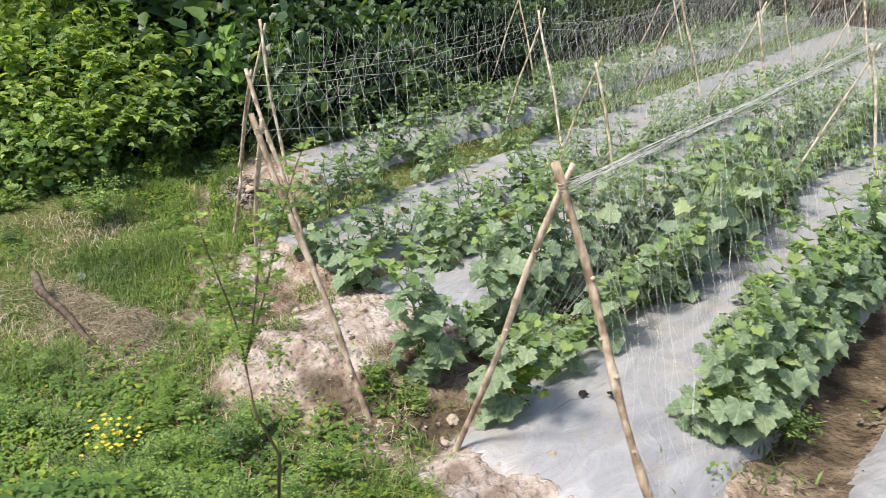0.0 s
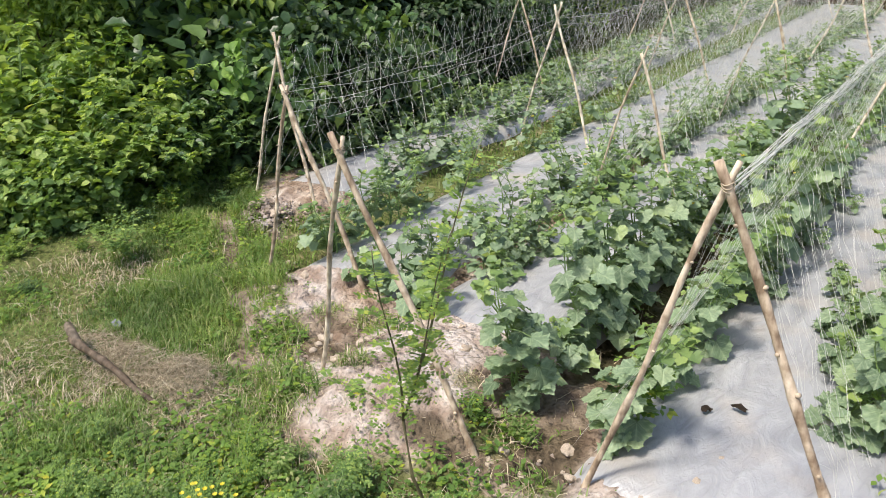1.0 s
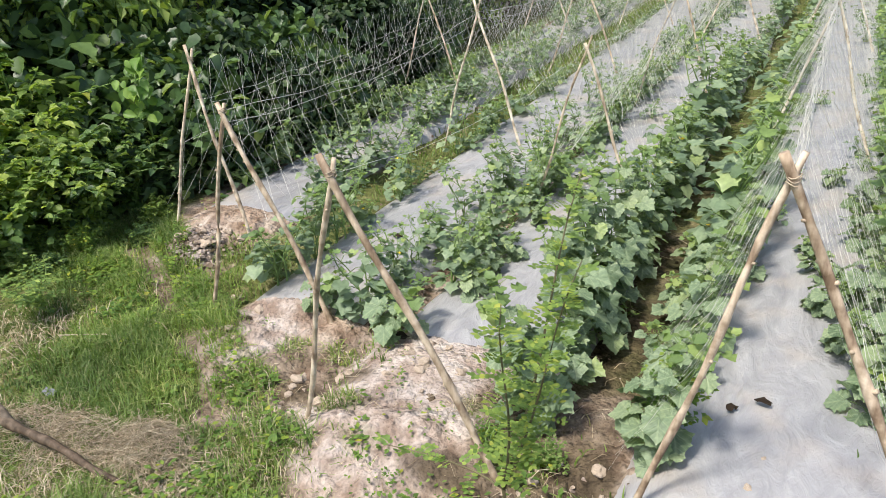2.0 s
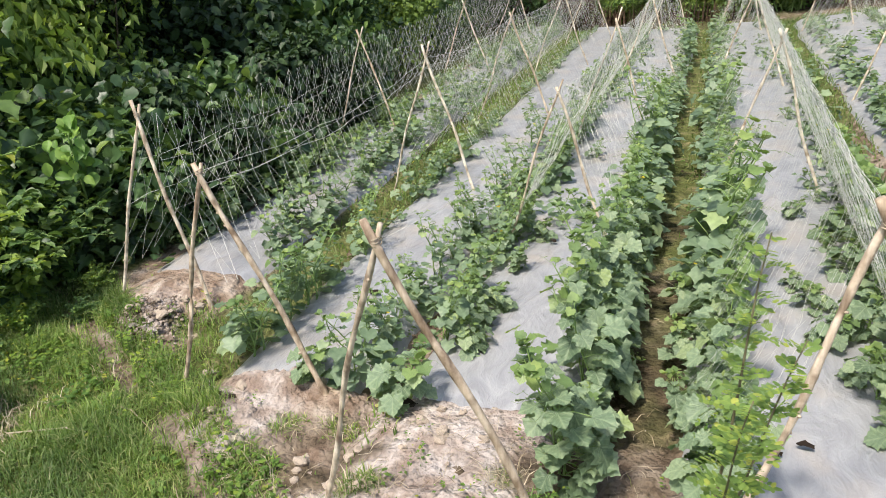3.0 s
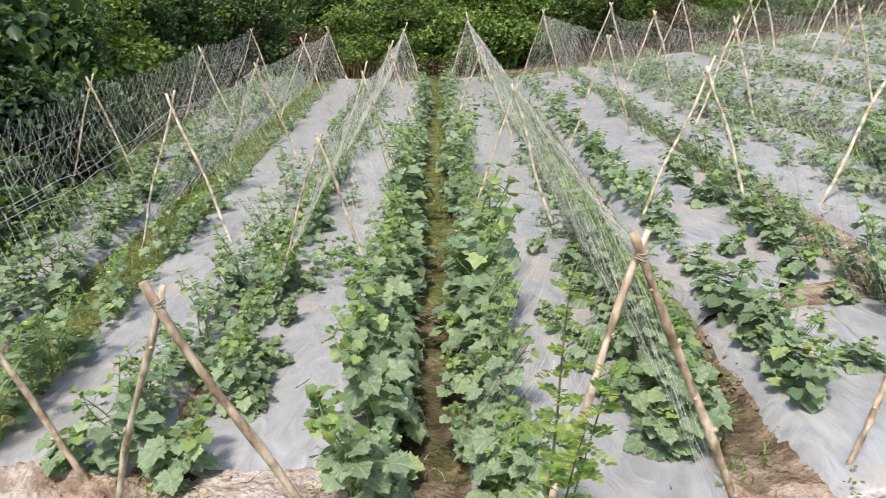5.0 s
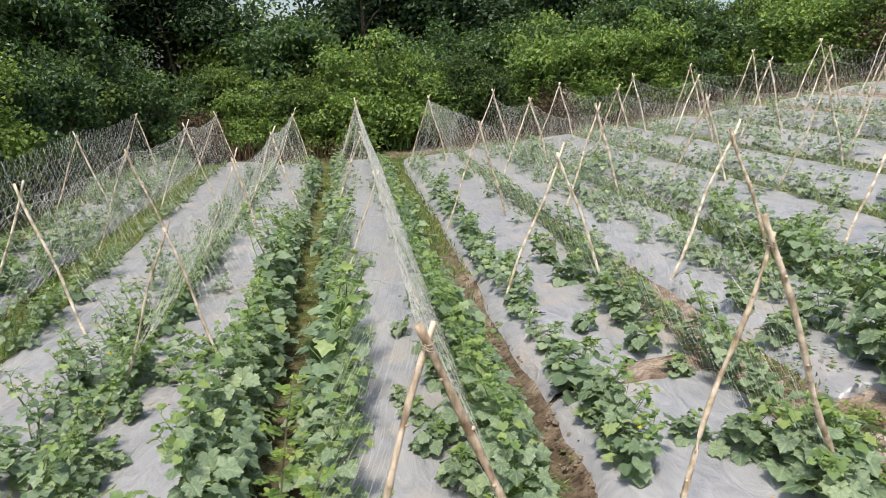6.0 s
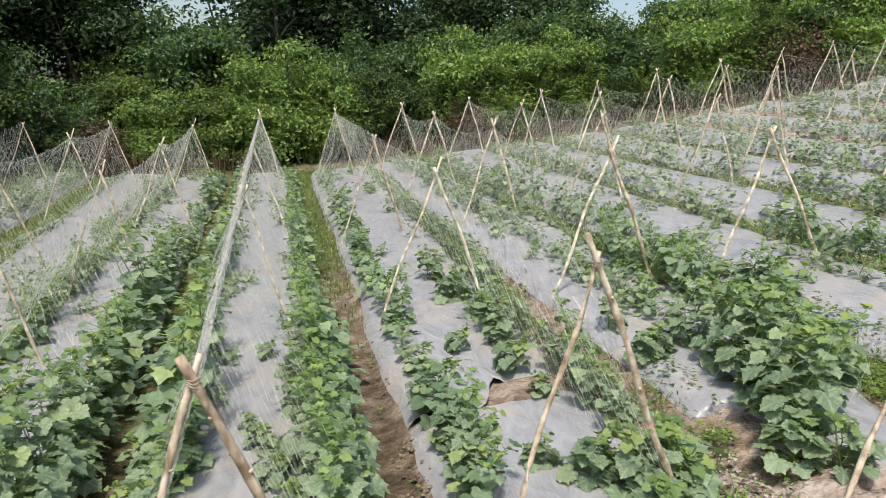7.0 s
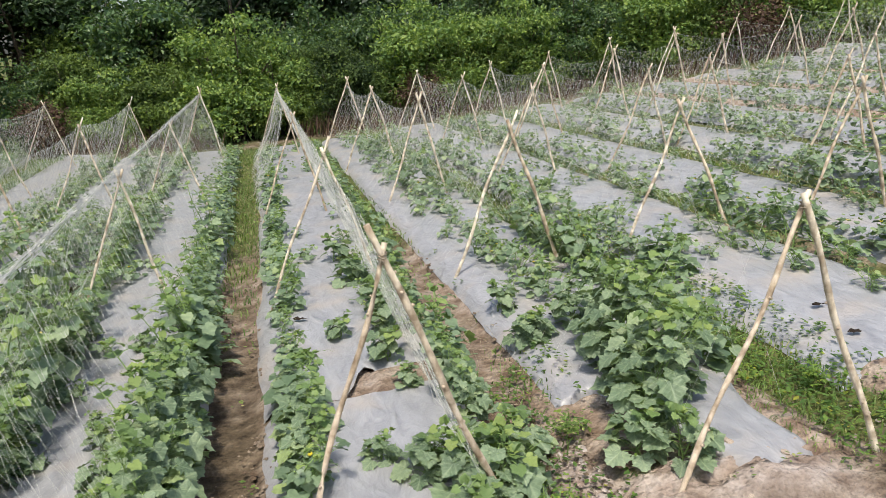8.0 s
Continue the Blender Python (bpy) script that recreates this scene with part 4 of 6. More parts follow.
# the nearest plants, which stand alone: bed, side, distance up the row, size class, scale
FRONT = [(1, -1, 0.95, "mid", 1.0), (1, 1, 0.85, "mid", 1.0), (1, -1, 1.3, "tall", 0.9), (1, -1, 1.6, "mid", 1.1), (2, -1, 0.72, "low", 1.0), (2, -1, 1.3, "tall", 0.82), (2, -1, 1.6, "tall", 0.85), (2, -1, 1.9, "tall", 0.8),
         (2, 1, 0.36, "big", 1.1), (2, 1, 0.98, "big", 1.0), (2, 1, 1.25, "low", 1.1), (2, 1, 1.4, "big", 1.05), (2, 1, 1.75, "big", 1.0), (2, 1, 2.1, "big", 0.9),
         (3, -1, 0.22, "big", 0.85), (3, -1, 0.75, "low", 0.9), (3, -1, 1.15, "big", 0.85), (3, -1, 1.6, "big", 0.9), (3, 1, 0.78, "big", 0.85), (3, 1, 1.1, "big", 0.95), (3, 1, 1.5, "big", 1.0), (3, 1, 1.9, "big", 0.95), (3, 1, 2.3, "big", 0.9),
         (4, -1, 1.25, "big", 0.7), (4, -1, 1.6, "big", 0.75), (4, -1, 2.0, "mid", 1.15), (4, -1, 1.02, "mid", 0.9), (4, 1, 0.75, "low", 1.1), (4, 1, 1.5, "big", 0.62), (4, 1, 1.9, "mid", 1.1),
         (5, -1, 1.0, "big", 1.0), (5, -1, 1.3, "big", 1.1), (5, -1, 1.65, "big", 1.05), (5, -1, 2.0, "big", 0.95), (5, -1, 2.4, "big", 0.8), (5, -1, 0.85, "low", 0.9), (5, -1, 2.35, "low", 0.75), (5, 1, 1.6, "mid", 1.2), (5, 1, 2.1, "mid", 1.2)]
for y, off in ((2.2, 0.1), (3.3, 0.15), (5.2, 0.05), (7.1, -0.1)):
    plant(LOWS, float(bed_x(1, y)) + off, y, 1, 0.5, r)
for x, y, c, s_ in ((3.0, 0.72, 2, 0.9), (3.25, 1.25, 0, 0.85), (3.3, 1.8, 0, 0.85), (2.86, 2.38, 1, 0.75), (2.8, 2.95, 1, 0.75), (1.87, 2.5, 1, 0.8), (1.9, 2.95, 0, 0.62), (1.93, 3.3, 1, 0.95), (2.02, 3.7, 0, 0.65), (1.82, 4.2, 1, 0.9), (1.76, 4.9, 1, 0.9), (1.92, 2.05, 1, 0.5), (1.62, 1.26, 1, 0.55), (1.98, 0.88, 1, 1.1), (2.04, 0.7, 1, 1.0), (1.96, 0.5, 1, 0.95), (2.16, 0.92, 1, 0.9), (-0.86, 0.72, 1, 0.8), (-0.84, 1.15, 1, 0.85), (-0.86, 1.55, 1, 0.8), (-0.84, 2.0, 1, 0.8), (-0.86, 2.5, 1, 0.7), (-0.5, 1.0, 1, 0.6), (-0.48, 1.5, 1, 0.7), (-0.5, 2.1, 1, 0.7), (0.62, 1.3, 1, 0.7), (0.64, 1.8, 1, 0.75), (0.62, 2.4, 1, 0.7), (0.64, 3.0, 1, 0.7),
                    (1.82, 1.05, 1, 0.85), (0.22, 1.55, 1, 0.6), (0.3, 1.2, 1, 0.5), (0.18, 1.95, 1, 0.55), (2.32, 1.15, 1, 0.95), (1.35, 1.7, 1, 0.6), (0.42, 0.72, 1, 0.8), (0.36, 1.05, 1, 0.8), (0.4, 1.7, 1, 0.85), (0.42, 2.4, 1, 0.8), (0.4, 3.0, 1, 0.75), (-0.28, 2.6, 0, 0.7), (-0.24, 1.9, 1, 0.8), (-0.3, 3.2, 0, 0.7), (-0.28, 3.8, 0, 0.65), (0.5, 1.3, 0, 0.7), (0.48, 2.0, 0, 0.75), (-2.33, 0.8, 1, 0.75), (-2.95, 1.1, 1, 0.7), (0.1, 2.2, 1, 0.4), (0.2, 3.4, 1, 0.5), (1.6, 3.0, 1, 0.6), (-1.3, 3.4, 1, 0.5), (-1.62, 1.25, 1, 0.6), (-1.6, 1.75, 1, 0.6), (-1.6, 2.3, 0, 0.4), (-1.55, 2.9, 1, 0.55), (-1.62, 1.5, 0, 0.45)):
    plant((NEAR_BIG, NEAR_LOW, NEAR_LOW)[c], x, y, -1 if x % 0.2 < 0.1 else 1, s_, r)
KIND = {"big": NEAR_BIG, "low": NEAR_LOW, "mid": MIDS, "tall": TALLS}
SHIFT = {(5, -1): 0.36, (4, -1): 0.1}
for k, sgn, y, size, scale in FRONT:
    plant(KIND[size], float(bed_x(k, y)) + sgn * (HALFS[k] - 0.1) + ((SHIFT.get((k, sgn), 0) - 0.24 * max(0, 1.9 - y) * (k == 5)) if size != "low" else 0), y, sgn, scale, r)
for k in range(len(BEDS)):
    for sgn in (-1, 1):
        start = 2.7 if (k, sgn) == (6, -1) else BEDS[k][3] + 0.2
        fronts = [f[2] for f in FRONT if f[0] == k and f[1] == sgn]
        y = max(fronts, default=start) + 0.34
        while y < FAR_Y[k] - 0.4:
            far = y / 13
            lush = 0.5 + 0.5 * math.sin(1.7 * y + 2.1 * k + 3 * sgn)
            kinds = MIDS if r.random() < ((0.9 if k < 4 else 0.6) - 0.5 * far) else LOWS
            if k < 4 and k > 1 and r.random() < 0.5 * (1 - 0.6 * far):
                kinds = TALLS
            s = (1.28 - 0.3 * far) * r.uniform(0.75, 1.15) * (0.82 + 0.3 * lush) * (1.02 if (k, sgn) in ((2, 1), (3, -1)) and y < 7 else 0.72 if k == 0 else 0.68 if k == 1 else 0.88 if k < 5 else 0.92)
            if r.random() > (0.2 if (k, sgn) == (1, -1) else 0.8 if (k, sgn) == (1, 1) and y < 7 else 0.06 if k < 4 else 0.08):
                plant(kinds, float(bed_x(k, y)) + sgn * (HALFS[k] - 0.1 + r.uniform(-0.04, 0.05)) + SHIFT.get((k, sgn), 0) + (0.12 if (k, sgn) == (5, -1) else 0), y, sgn, s * (0.7 if (k, sgn) == (4, -1) and y < 3.4 else 0.85 if (k, sgn) == (5, -1) and y < 4.5 else 1.0), r)
            if k != 1 and r.random() < (0.15 if k == 0 else 0.22 if k < 5 else 0.36):
                plant(LOWS, float(bed_x(k, y)) + sgn * r.uniform(0.12, 0.3), y + 0.15, sgn, r.uniform(0.6, 1.0), r)
            if 0 < k < 4 and y < 6 and r.random() < 0.45:
                plant(SHOOTS, float(bed_x(k, y)) + sgn * (HALFS[k] - 0.08 + r.uniform(-0.08, 0.1)), y + r.uniform(-0.15, 0.15), sgn, r.uniform(0.7, 1.15), r)
            if k == 0 and r.random() < 0.45:
                plant(MIDS, float(bed_x(k, y)) + sgn * r.uniform(0.05, 0.3), y + 0.1, sgn, r.uniform(0.55, 0.85), r)
            y += (0.3 if k < 7 else 0.36) * r.uniform(0.8, 1.25)


def joined_plants(entries):
    """The far plants, past counting, as one mesh."""
    vs, loops, starts, mats, total, slots = [], [], [], [], 0, [STEM, CUKE, CUKE_YOUNG, PETAL, CUKE_NEAR]
    for src, m in entries:
        for ch in src.children:
            if ch.name.startswith("stem"):
                continue
            me = ch.data
            n = len(me.vertices)
            co = np.empty(n * 3, np.float32)
            me.vertices.foreach_get("co", co)
            mm = np.array(m @ ch.matrix_local)
            vs.append(co.reshape(-1, 3) @ mm[:3, :3].T + mm[:3, 3])
            li = np.empty(len(me.loops), np.int32)
            me.loops.foreach_get("vertex_index", li)
            ls = np.empty(len(me.polygons), np.int32)
            me.polygons.foreach_get("loop_start", ls)
            starts.append(ls + total)
            total += len(li)
            loops.append(li + sum_before(vs))
            mats.append(np.full(len(ls), slots.index(me.materials[0]), np.int32))
    me = bpy.data.meshes.new("cucumber_rows")
    v, l, st, mt = np.concatenate(vs), np.concatenate(loops), np.concatenate(starts), np.concatenate(mats)
    me.vertices.add(len(v))
    me.vertices.foreach_set("co", v.astype(np.float32).ravel())
    me.loops.add(len(l))
    me.loops.foreach_set("vertex_index", l)
    me.polygons.add(len(st))
    me.polygons.foreach_set("loop_start", st)
    me.polygons.foreach_set("material_index", mt)
    me.polygons.foreach_set("use_smooth", np.full(len(st), True))
    me.update(calc_edges=True)
    me.validate()
    for s_ in slots:
        me.materials.append(s_)
    return me


counted = [0]


def sum_before(vs):
    """Vertices before the last block."""
    before = counted[0]
    counted[0] += len(vs[-1])
    return before


tagged(new("cucumber_rows", joined_plants(FAR)), "distant rows of leafy green cucumber vines on film", "cucumber plants", kind="stuff")


# ---- bushes, hedge and trees ----
def leaf_mesh(name, c, normal, along, s, rs, mat, slim=False, lobed=False):
    """Folded leaves at the places c: two facets each if slim, a deeply lobed outline if lobed."""
    n = len(c)
    across = np.cross(along, normal)
    fold = rs.uniform(0.06, 0.24, n)[:, None]
    base, tip = c - along * s * 0.5, c + along * s * 0.52 - normal * s * 0.14
    wd = s * rs.uniform(0.27, 0.4, n)[:, None]
    if slim:
        v = np.stack([base, c + across * wd + normal * s * fold, tip, c - across * wd + normal * s * fold], 1).reshape(-1, 3)
        o = np.arange(n)[:, None] * 4
        return fast_mesh(name, v, np.concatenate([o + np.array([[0, 1, 2]]), o + np.array([[0, 2, 3]])], 0), mat, False)
    rim = [(-0.42, 0.55), (-0.18, 1.2), (0.02, 0.92), (0.2, 1.0), (0.32, 0.48)] if lobed else [(-0.42, 0.45), (-0.2, 0.95), (0.05, 1.0), (0.28, 0.62)]
    k = 2 * len(rim) + 2
    left = [c + along * s * a_ + across * wd * b_ + normal * s * fold * b_ for a_, b_ in rim]
    right = [c + along * s * a_ - across * wd * b_ + normal * s * fold * b_ for a_, b_ in rim[::-1]]
    v = np.stack([base, *left, tip, *right, c], 1).reshape(-1, 3)
    o = np.arange(n)[:, None] * (k + 1)
    f = np.concatenate([o + np.array([[k, a_, (a_ + 1) % k]]) for a_ in range(k)], 0)
    return fast_mesh(name, v, f, mat)


def leaf_cloud(lobes, n, size, seed, mat, name="crown", droop=0.5, fill=0.35, slim=False, lobed=False):
    """Many folded leaves over and inside rounded lobes; (x, y, z, rx, ry, rz) each."""
    rs = np.random.RandomState(seed)
    L = np.array(lobes, float)
    area = (L[:, 3] * L[:, 5] + L[:, 4] * L[:, 5] + L[:, 3] * L[:, 4])
    w = rs.choice(len(L), n, p=area / area.sum())
    d = rs.normal(size=(n, 3))
    d /= np.linalg.norm(d, axis=1, keepdims=True)
    d[:, 2] = np.where(rs.rand(n) < 0.7, np.abs(d[:, 2]), d[:, 2])
    rad = np.where(rs.rand(n) < fill, rs.uniform(0.45, 0.85, n), rs.uniform(0.85, 1.1, n))
    lump = 1 + 0.16 * np.sin(5.1 * d[:, 0] + w * 1.7 + 2 * d[:, 2]) + 0.13 * np.sin(7.3 * d[:, 1] + w * 2.3) + 0.1 * np.sin(11 * d[:, 2] + w)
    c = L[w, :3] + d * L[w, 3:] * (rad * lump)[:, None]
    # twig clusters pull leaves together
    g = max(1, n // 9)
    seedpt = c[rs.randint(0, n, g)]
    pick = rs.randint(0, g, n)
    close = rs.rand(n) < 0.55
    c = np.where(close[:, None], seedpt[pick] + rs.normal(0, size * 1.25, (n, 3)), c)
    normal = 0.75 * d + np.array((0, 0, 0.65)) + rs.normal(0, 0.36, (n, 3))
    normal /= np.linalg.norm(normal, axis=1, keepdims=True)
    along = rs.normal(size=(n, 3)) + d * 0.8 + np.array((0, 0, -droop))
    along -= normal * (along * normal).sum(1, keepdims=True)
    along /= np.linalg.norm(along, axis=1, keepdims=True)
    return leaf_mesh(name, c, normal, along, size * rs.uniform(0.55, 1.25, n)[:, None], rs, mat, slim, lobed)


def spray_mesh(seed, stems, height, spread, leaf, mat, name="foliage", pitch=0.035):
    """Leafy shoots that rise from one root and arch over; gives the leaves and the stems."""
    rs = np.random.RandomState(seed)
    c, nr, al, sz, wood = [], [], [], [], Build()
    for i in range(stems):
        a, out = rs.uniform(0, 6.28), spread * rs.uniform(0.2, 1.0)
        h = height * rs.uniform(0.55, 1.1) * (1 - 0.35 * out / spread)
        root = np.array((rs.normal(0, 0.1), rs.normal(0, 0.1), 0)) * spread
        u = np.linspace(0, 1, 9)[:, None]
        way = np.array((math.cos(a), math.sin(a), 0))
        pts = root + way * out * u ** 1.6 + np.array((0, 0, 1)) * h * (u - 0.3 * u ** 4) + rs.normal(0, 0.012, (9, 3))
        wood.tube(pts, [0.006 * (1.15 - w) for w in np.linspace(0, 1, 9)], 4, False)
        m = int(h / pitch)
        for j in range(m):
            f = (0.15 + 0.85 * j / m) * 8
            k = min(7, int(f))
            p = pts[k] + (pts[k + 1] - pts[k]) * (f - k)
            for sgn in (-1, 1):
                b = 1.9 * j + (sgn > 0) * 3.14 + rs.normal(0, 0.4)
                d = np.array((math.cos(b), math.sin(b), rs.uniform(-0.5, 0.35)))
                d /= np.linalg.norm(d)
                s_ = leaf * rs.uniform(0.6, 1.25) * (1.15 - 0.5 * f / 8)
                c.append(p + d * s_ * 0.6)
                up = np.array((rs.normal(0, 0.3), rs.normal(0, 0.3), 1))
                up -= d * (up @ d)
                nr.append(up / np.linalg.norm(up))
                al.append(d)
                sz.append(s_)
    return leaf_mesh(name, np.array(c), np.array(nr), np.array(al), np.array(sz)[:, None], rs, mat), wood


def make_thicket(seed, stems, height, spread, leaf, mat, label):
    t = thing("thicket", (0, 0, 0), label, "thicket", "weedy thickets")
    leaves, wood = spray_mesh(seed, stems, height, spread, leaf, mat)
    tagged(part("foliage", leaves, t), kind="stuff")
    tagged(part("stem", wood.mesh("stem", STEM), t), kind="stuff")
    return t


def limbs(lobes, r0, seed, name="trunk"):
    rnd_ = random.Random(seed)
    b = Build()
    for i, (x, y, z, rx, ry, rz) in enumerate(lobes):
        s = Vector((rnd_.uniform(-0.15, 0.15), rnd_.uniform(-0.15, 0.15), -0.3))
        e = Vector((x, y, z + 0.4 * rz))
        pts = [s.lerp(e, u) + Vector((0.08 * math.sin(4 * u + i), 0.08 * math.cos(5 * u + i), 0.1 * math.sin(3.1 * u))) for u in np.linspace(0, 1, 6)]
        b.tube(pts, [r0 * (1 - 0.8 * u) for u in np.linspace(0, 1, 6)], 7)
        for j in range(3):
            p = pts[2 + j]
            q = p + Vector((rnd_.uniform(-1, 1) * rx, rnd_.uniform(-1, 1) * ry, rnd_.uniform(0, 0.7) * rz))
            b.tube([p, p.lerp(q, 0.5) + Vector((0, 0, 0.08)), q], [r0 * 0.4, r0 * 0.25, r0 * 0.1], 5)
    return b.mesh(name, BARK)


def make_bush(name, lobes, n, size, seed, mat, label, category, group, r0=0.03, droop=0.5):
    t = thing(name, (0, 0, 0), label, category, group)
    part("trunk" if name == "tree" else "branchwork", limbs(lobes, r0, seed), t)
    part("crown", leaf_cloud(lobes, n, size, seed, mat, droop=droop, slim=size < 0.135 or name == "tree", lobed=size > 0.16), t)
    return t


def rand_lobes(seed, n, w, h, z0, rr, lo=0.75, hi=1.25):
    q = random.Random(seed)
    return [(q.uniform(-w, w), q.uniform(-w, w), z0 + q.uniform(0, 1) * h, rr * q.uniform(lo, hi), rr * q.uniform(lo, hi), rr * q.uniform(lo, hi) * 0.85) for _ in range(n)]


placed = set()


def put(src, x, y, scale, turn, dz=-0.05, sz=1.0):
    m = Matrix.Translation((x, y, float(land(x, y)) + dz)) @ Matrix.Rotation(turn, 4, "Z") @ Matrix.Diagonal((scale, scale, scale * sz, 1))
    if src.name not in placed:
        placed.add(src.name)
        src.matrix_basis = m
        return src
    return copy_thing(src, m @ Matrix.Diagonal((*(1 / v for v in src.scale), 1)))


def dome_lobes(seed, n, w, h, lo, hi):
    """Leafy boughs over a dome, with gaps between them."""
    q = random.Random(seed)
    out = [(0, 0, 0.35 * h, 0.6 * w, 0.6 * w, 0.4 * h)]
    for i in range(n):
        a, e = 2.4 * i + q.uniform(-0.5, 0.5), math.asin(q.uniform(0.02, 1.0))
        r = q.uniform(lo, hi)
        k = q.uniform(0.7, 1.2)
        out.append((w * k * math.cos(a) * math.cos(e), w * k * math.sin(a) * math.cos(e), 0.2 + (h - r) * k * math.sin(e), r * q.uniform(0.9, 1.4), r * q.uniform(0.9, 1.4), r * q.uniform(0.55, 0.85)))
    return out


WALL = [make_bush("bush", [(0, 0, 0.3, 0.9, 0.9, 0.5)] + rand_lobes(800 + i, 9, 0.7, 1.8, 0.3, 0.55), (3600, 3600, 12000)[i], (0.27, 0.25, 0.1)[i], 810 + i, (BROAD, BROAD, SUNLIT)[i], ("dense bush with large lobed leaves, coloured dark green as in shade", "dense bush with large lobed leaves, coloured dark green as in shade", "light-green small-leaved bush coloured as sunlit at the field edge")[i], "bush", "field-edge bushes", droop=1.9) for i in range(3)]
WALL.append(make_bush("bush", [(0, 0, 0.35, 1.0, 1.0, 0.55)] + rand_lobes(805, 6, 0.6, 0.9, 0.5, 0.6), 5200, 0.21, 815, LIME, "sunlit yellow-green broad-leaved bush beside the path", "bush", "field-edge bushes", droop=0.6))
# Leaves coloured near black to paint the shadowed gap in the bush wall.
WALL.append(make_bush("bush", [(0, 0, 0.3, 0.9, 0.9, 0.5)] + rand_lobes(807, 7, 0.65, 1.7, 0.35, 0.62), 5000, 0.19, 817, DARK, "bush with shade put into its very dark leaves, in a hollow of the field edge", "bush", "field-edge bushes", droop=0.9))
DEAD = make_bush("dead_shrub", rand_lobes(895, 6, 0.5, 0.8, 0.3, 0.4), 2600, 0.09, 896, BRUSH, "dry reddish-brown dead shrub in the hedge", "dead shrub", "dead shrubs", 0.02)
# The last shrub's darker leaves stand in for shade between the brighter shrubs.
HEDGES = [make_bush("hedge_shrub", dome_lobes(830 + i, 30, 1.25, 2.7, 0.26, 0.52), 13000, 0.115, 840 + i, (HEDGE, LIME, HEDGE, BROAD)[i], ("leafy mid-green shrub in an overgrown hedge", "sunlit light-green shrub in an overgrown hedge", "leafy mid-green shrub in an overgrown hedge", "shrub coloured dark like the shaded gaps of an overgrown hedge")[i], "hedge shrub", "hedge shrubs", 0.04, 0.8) for i in range(4)]
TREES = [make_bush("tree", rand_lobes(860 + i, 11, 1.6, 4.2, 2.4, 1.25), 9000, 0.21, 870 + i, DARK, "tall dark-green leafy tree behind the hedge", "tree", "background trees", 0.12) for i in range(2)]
THICKET = [make_thicket(885, 34, 0.95, 0.5, 0.06, SUNLIT, "light-green weedy thicket of arching leafy shoots"), make_thicket(886, 34, 0.85, 0.55, 0.07, BUSH, "mid-green weedy thicket of arching leafy shoots"), make_thicket(887, 26, 0.8, 0.4, 0.045, WEED, "yellow-green weedy thicket of slim shoots"),
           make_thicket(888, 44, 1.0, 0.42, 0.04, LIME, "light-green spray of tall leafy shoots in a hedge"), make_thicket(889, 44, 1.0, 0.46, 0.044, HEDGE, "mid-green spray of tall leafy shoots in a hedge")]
q = random.Random(5)
for x, y, s, i in [(-4.45, 0.05, 0.4, 2), (-4.15, -0.5, 0.3, 1), (-4.6, 0.45, 0.5, 0), (-4.0, 0.62, 0.25, 2), (-4.3, 1.15, 0.45, 1), (-4.75, -0.3, 0.45, 0), (-5.0, -0.9, 0.5, 1), (-3.85, -0.2, 0.2, 2), (-4.5, 1.5, 0.6, 0), (-4.75, 1.1, 1.1, 0), (-4.85, 1.6, 1.25, 2), (-4.8, 2.2, 0.9, 1), (-4.7, 2.9, 0.6, 1),
                   (-4.72, 3.6, 0.6, 1), (-4.5, 0.85, 0.75, 2), (-5.1, 1.4, 1.6, 0), (-5.3, 1.0, 1.6, 2), (-5.2, 2.9, 1.1, 1), (-4.75, 0.75, 0.6, 0), (-4.9, 0.1, 0.5, 1), (-5.3, -0.4, 0.6, 2), (-5.4, 4.2, 1.0, 1), (-5.0, 0.6, 1.3, 0), (-5.5, 0.75, 1.9, 0), (-4.95, 1.2, 1.3, 1), (-5.7, 1.3, 2.2, 2), (-6.1, 0.6, 2.0, 0), (-6.6, 0.2, 2.0, 2), (-4.45, 0.6, 0.5, 1)]:
    put(THICKET[i], x, y, s * (1.15 if s > 0.8 else 0.75), q.uniform(0, 6.28))
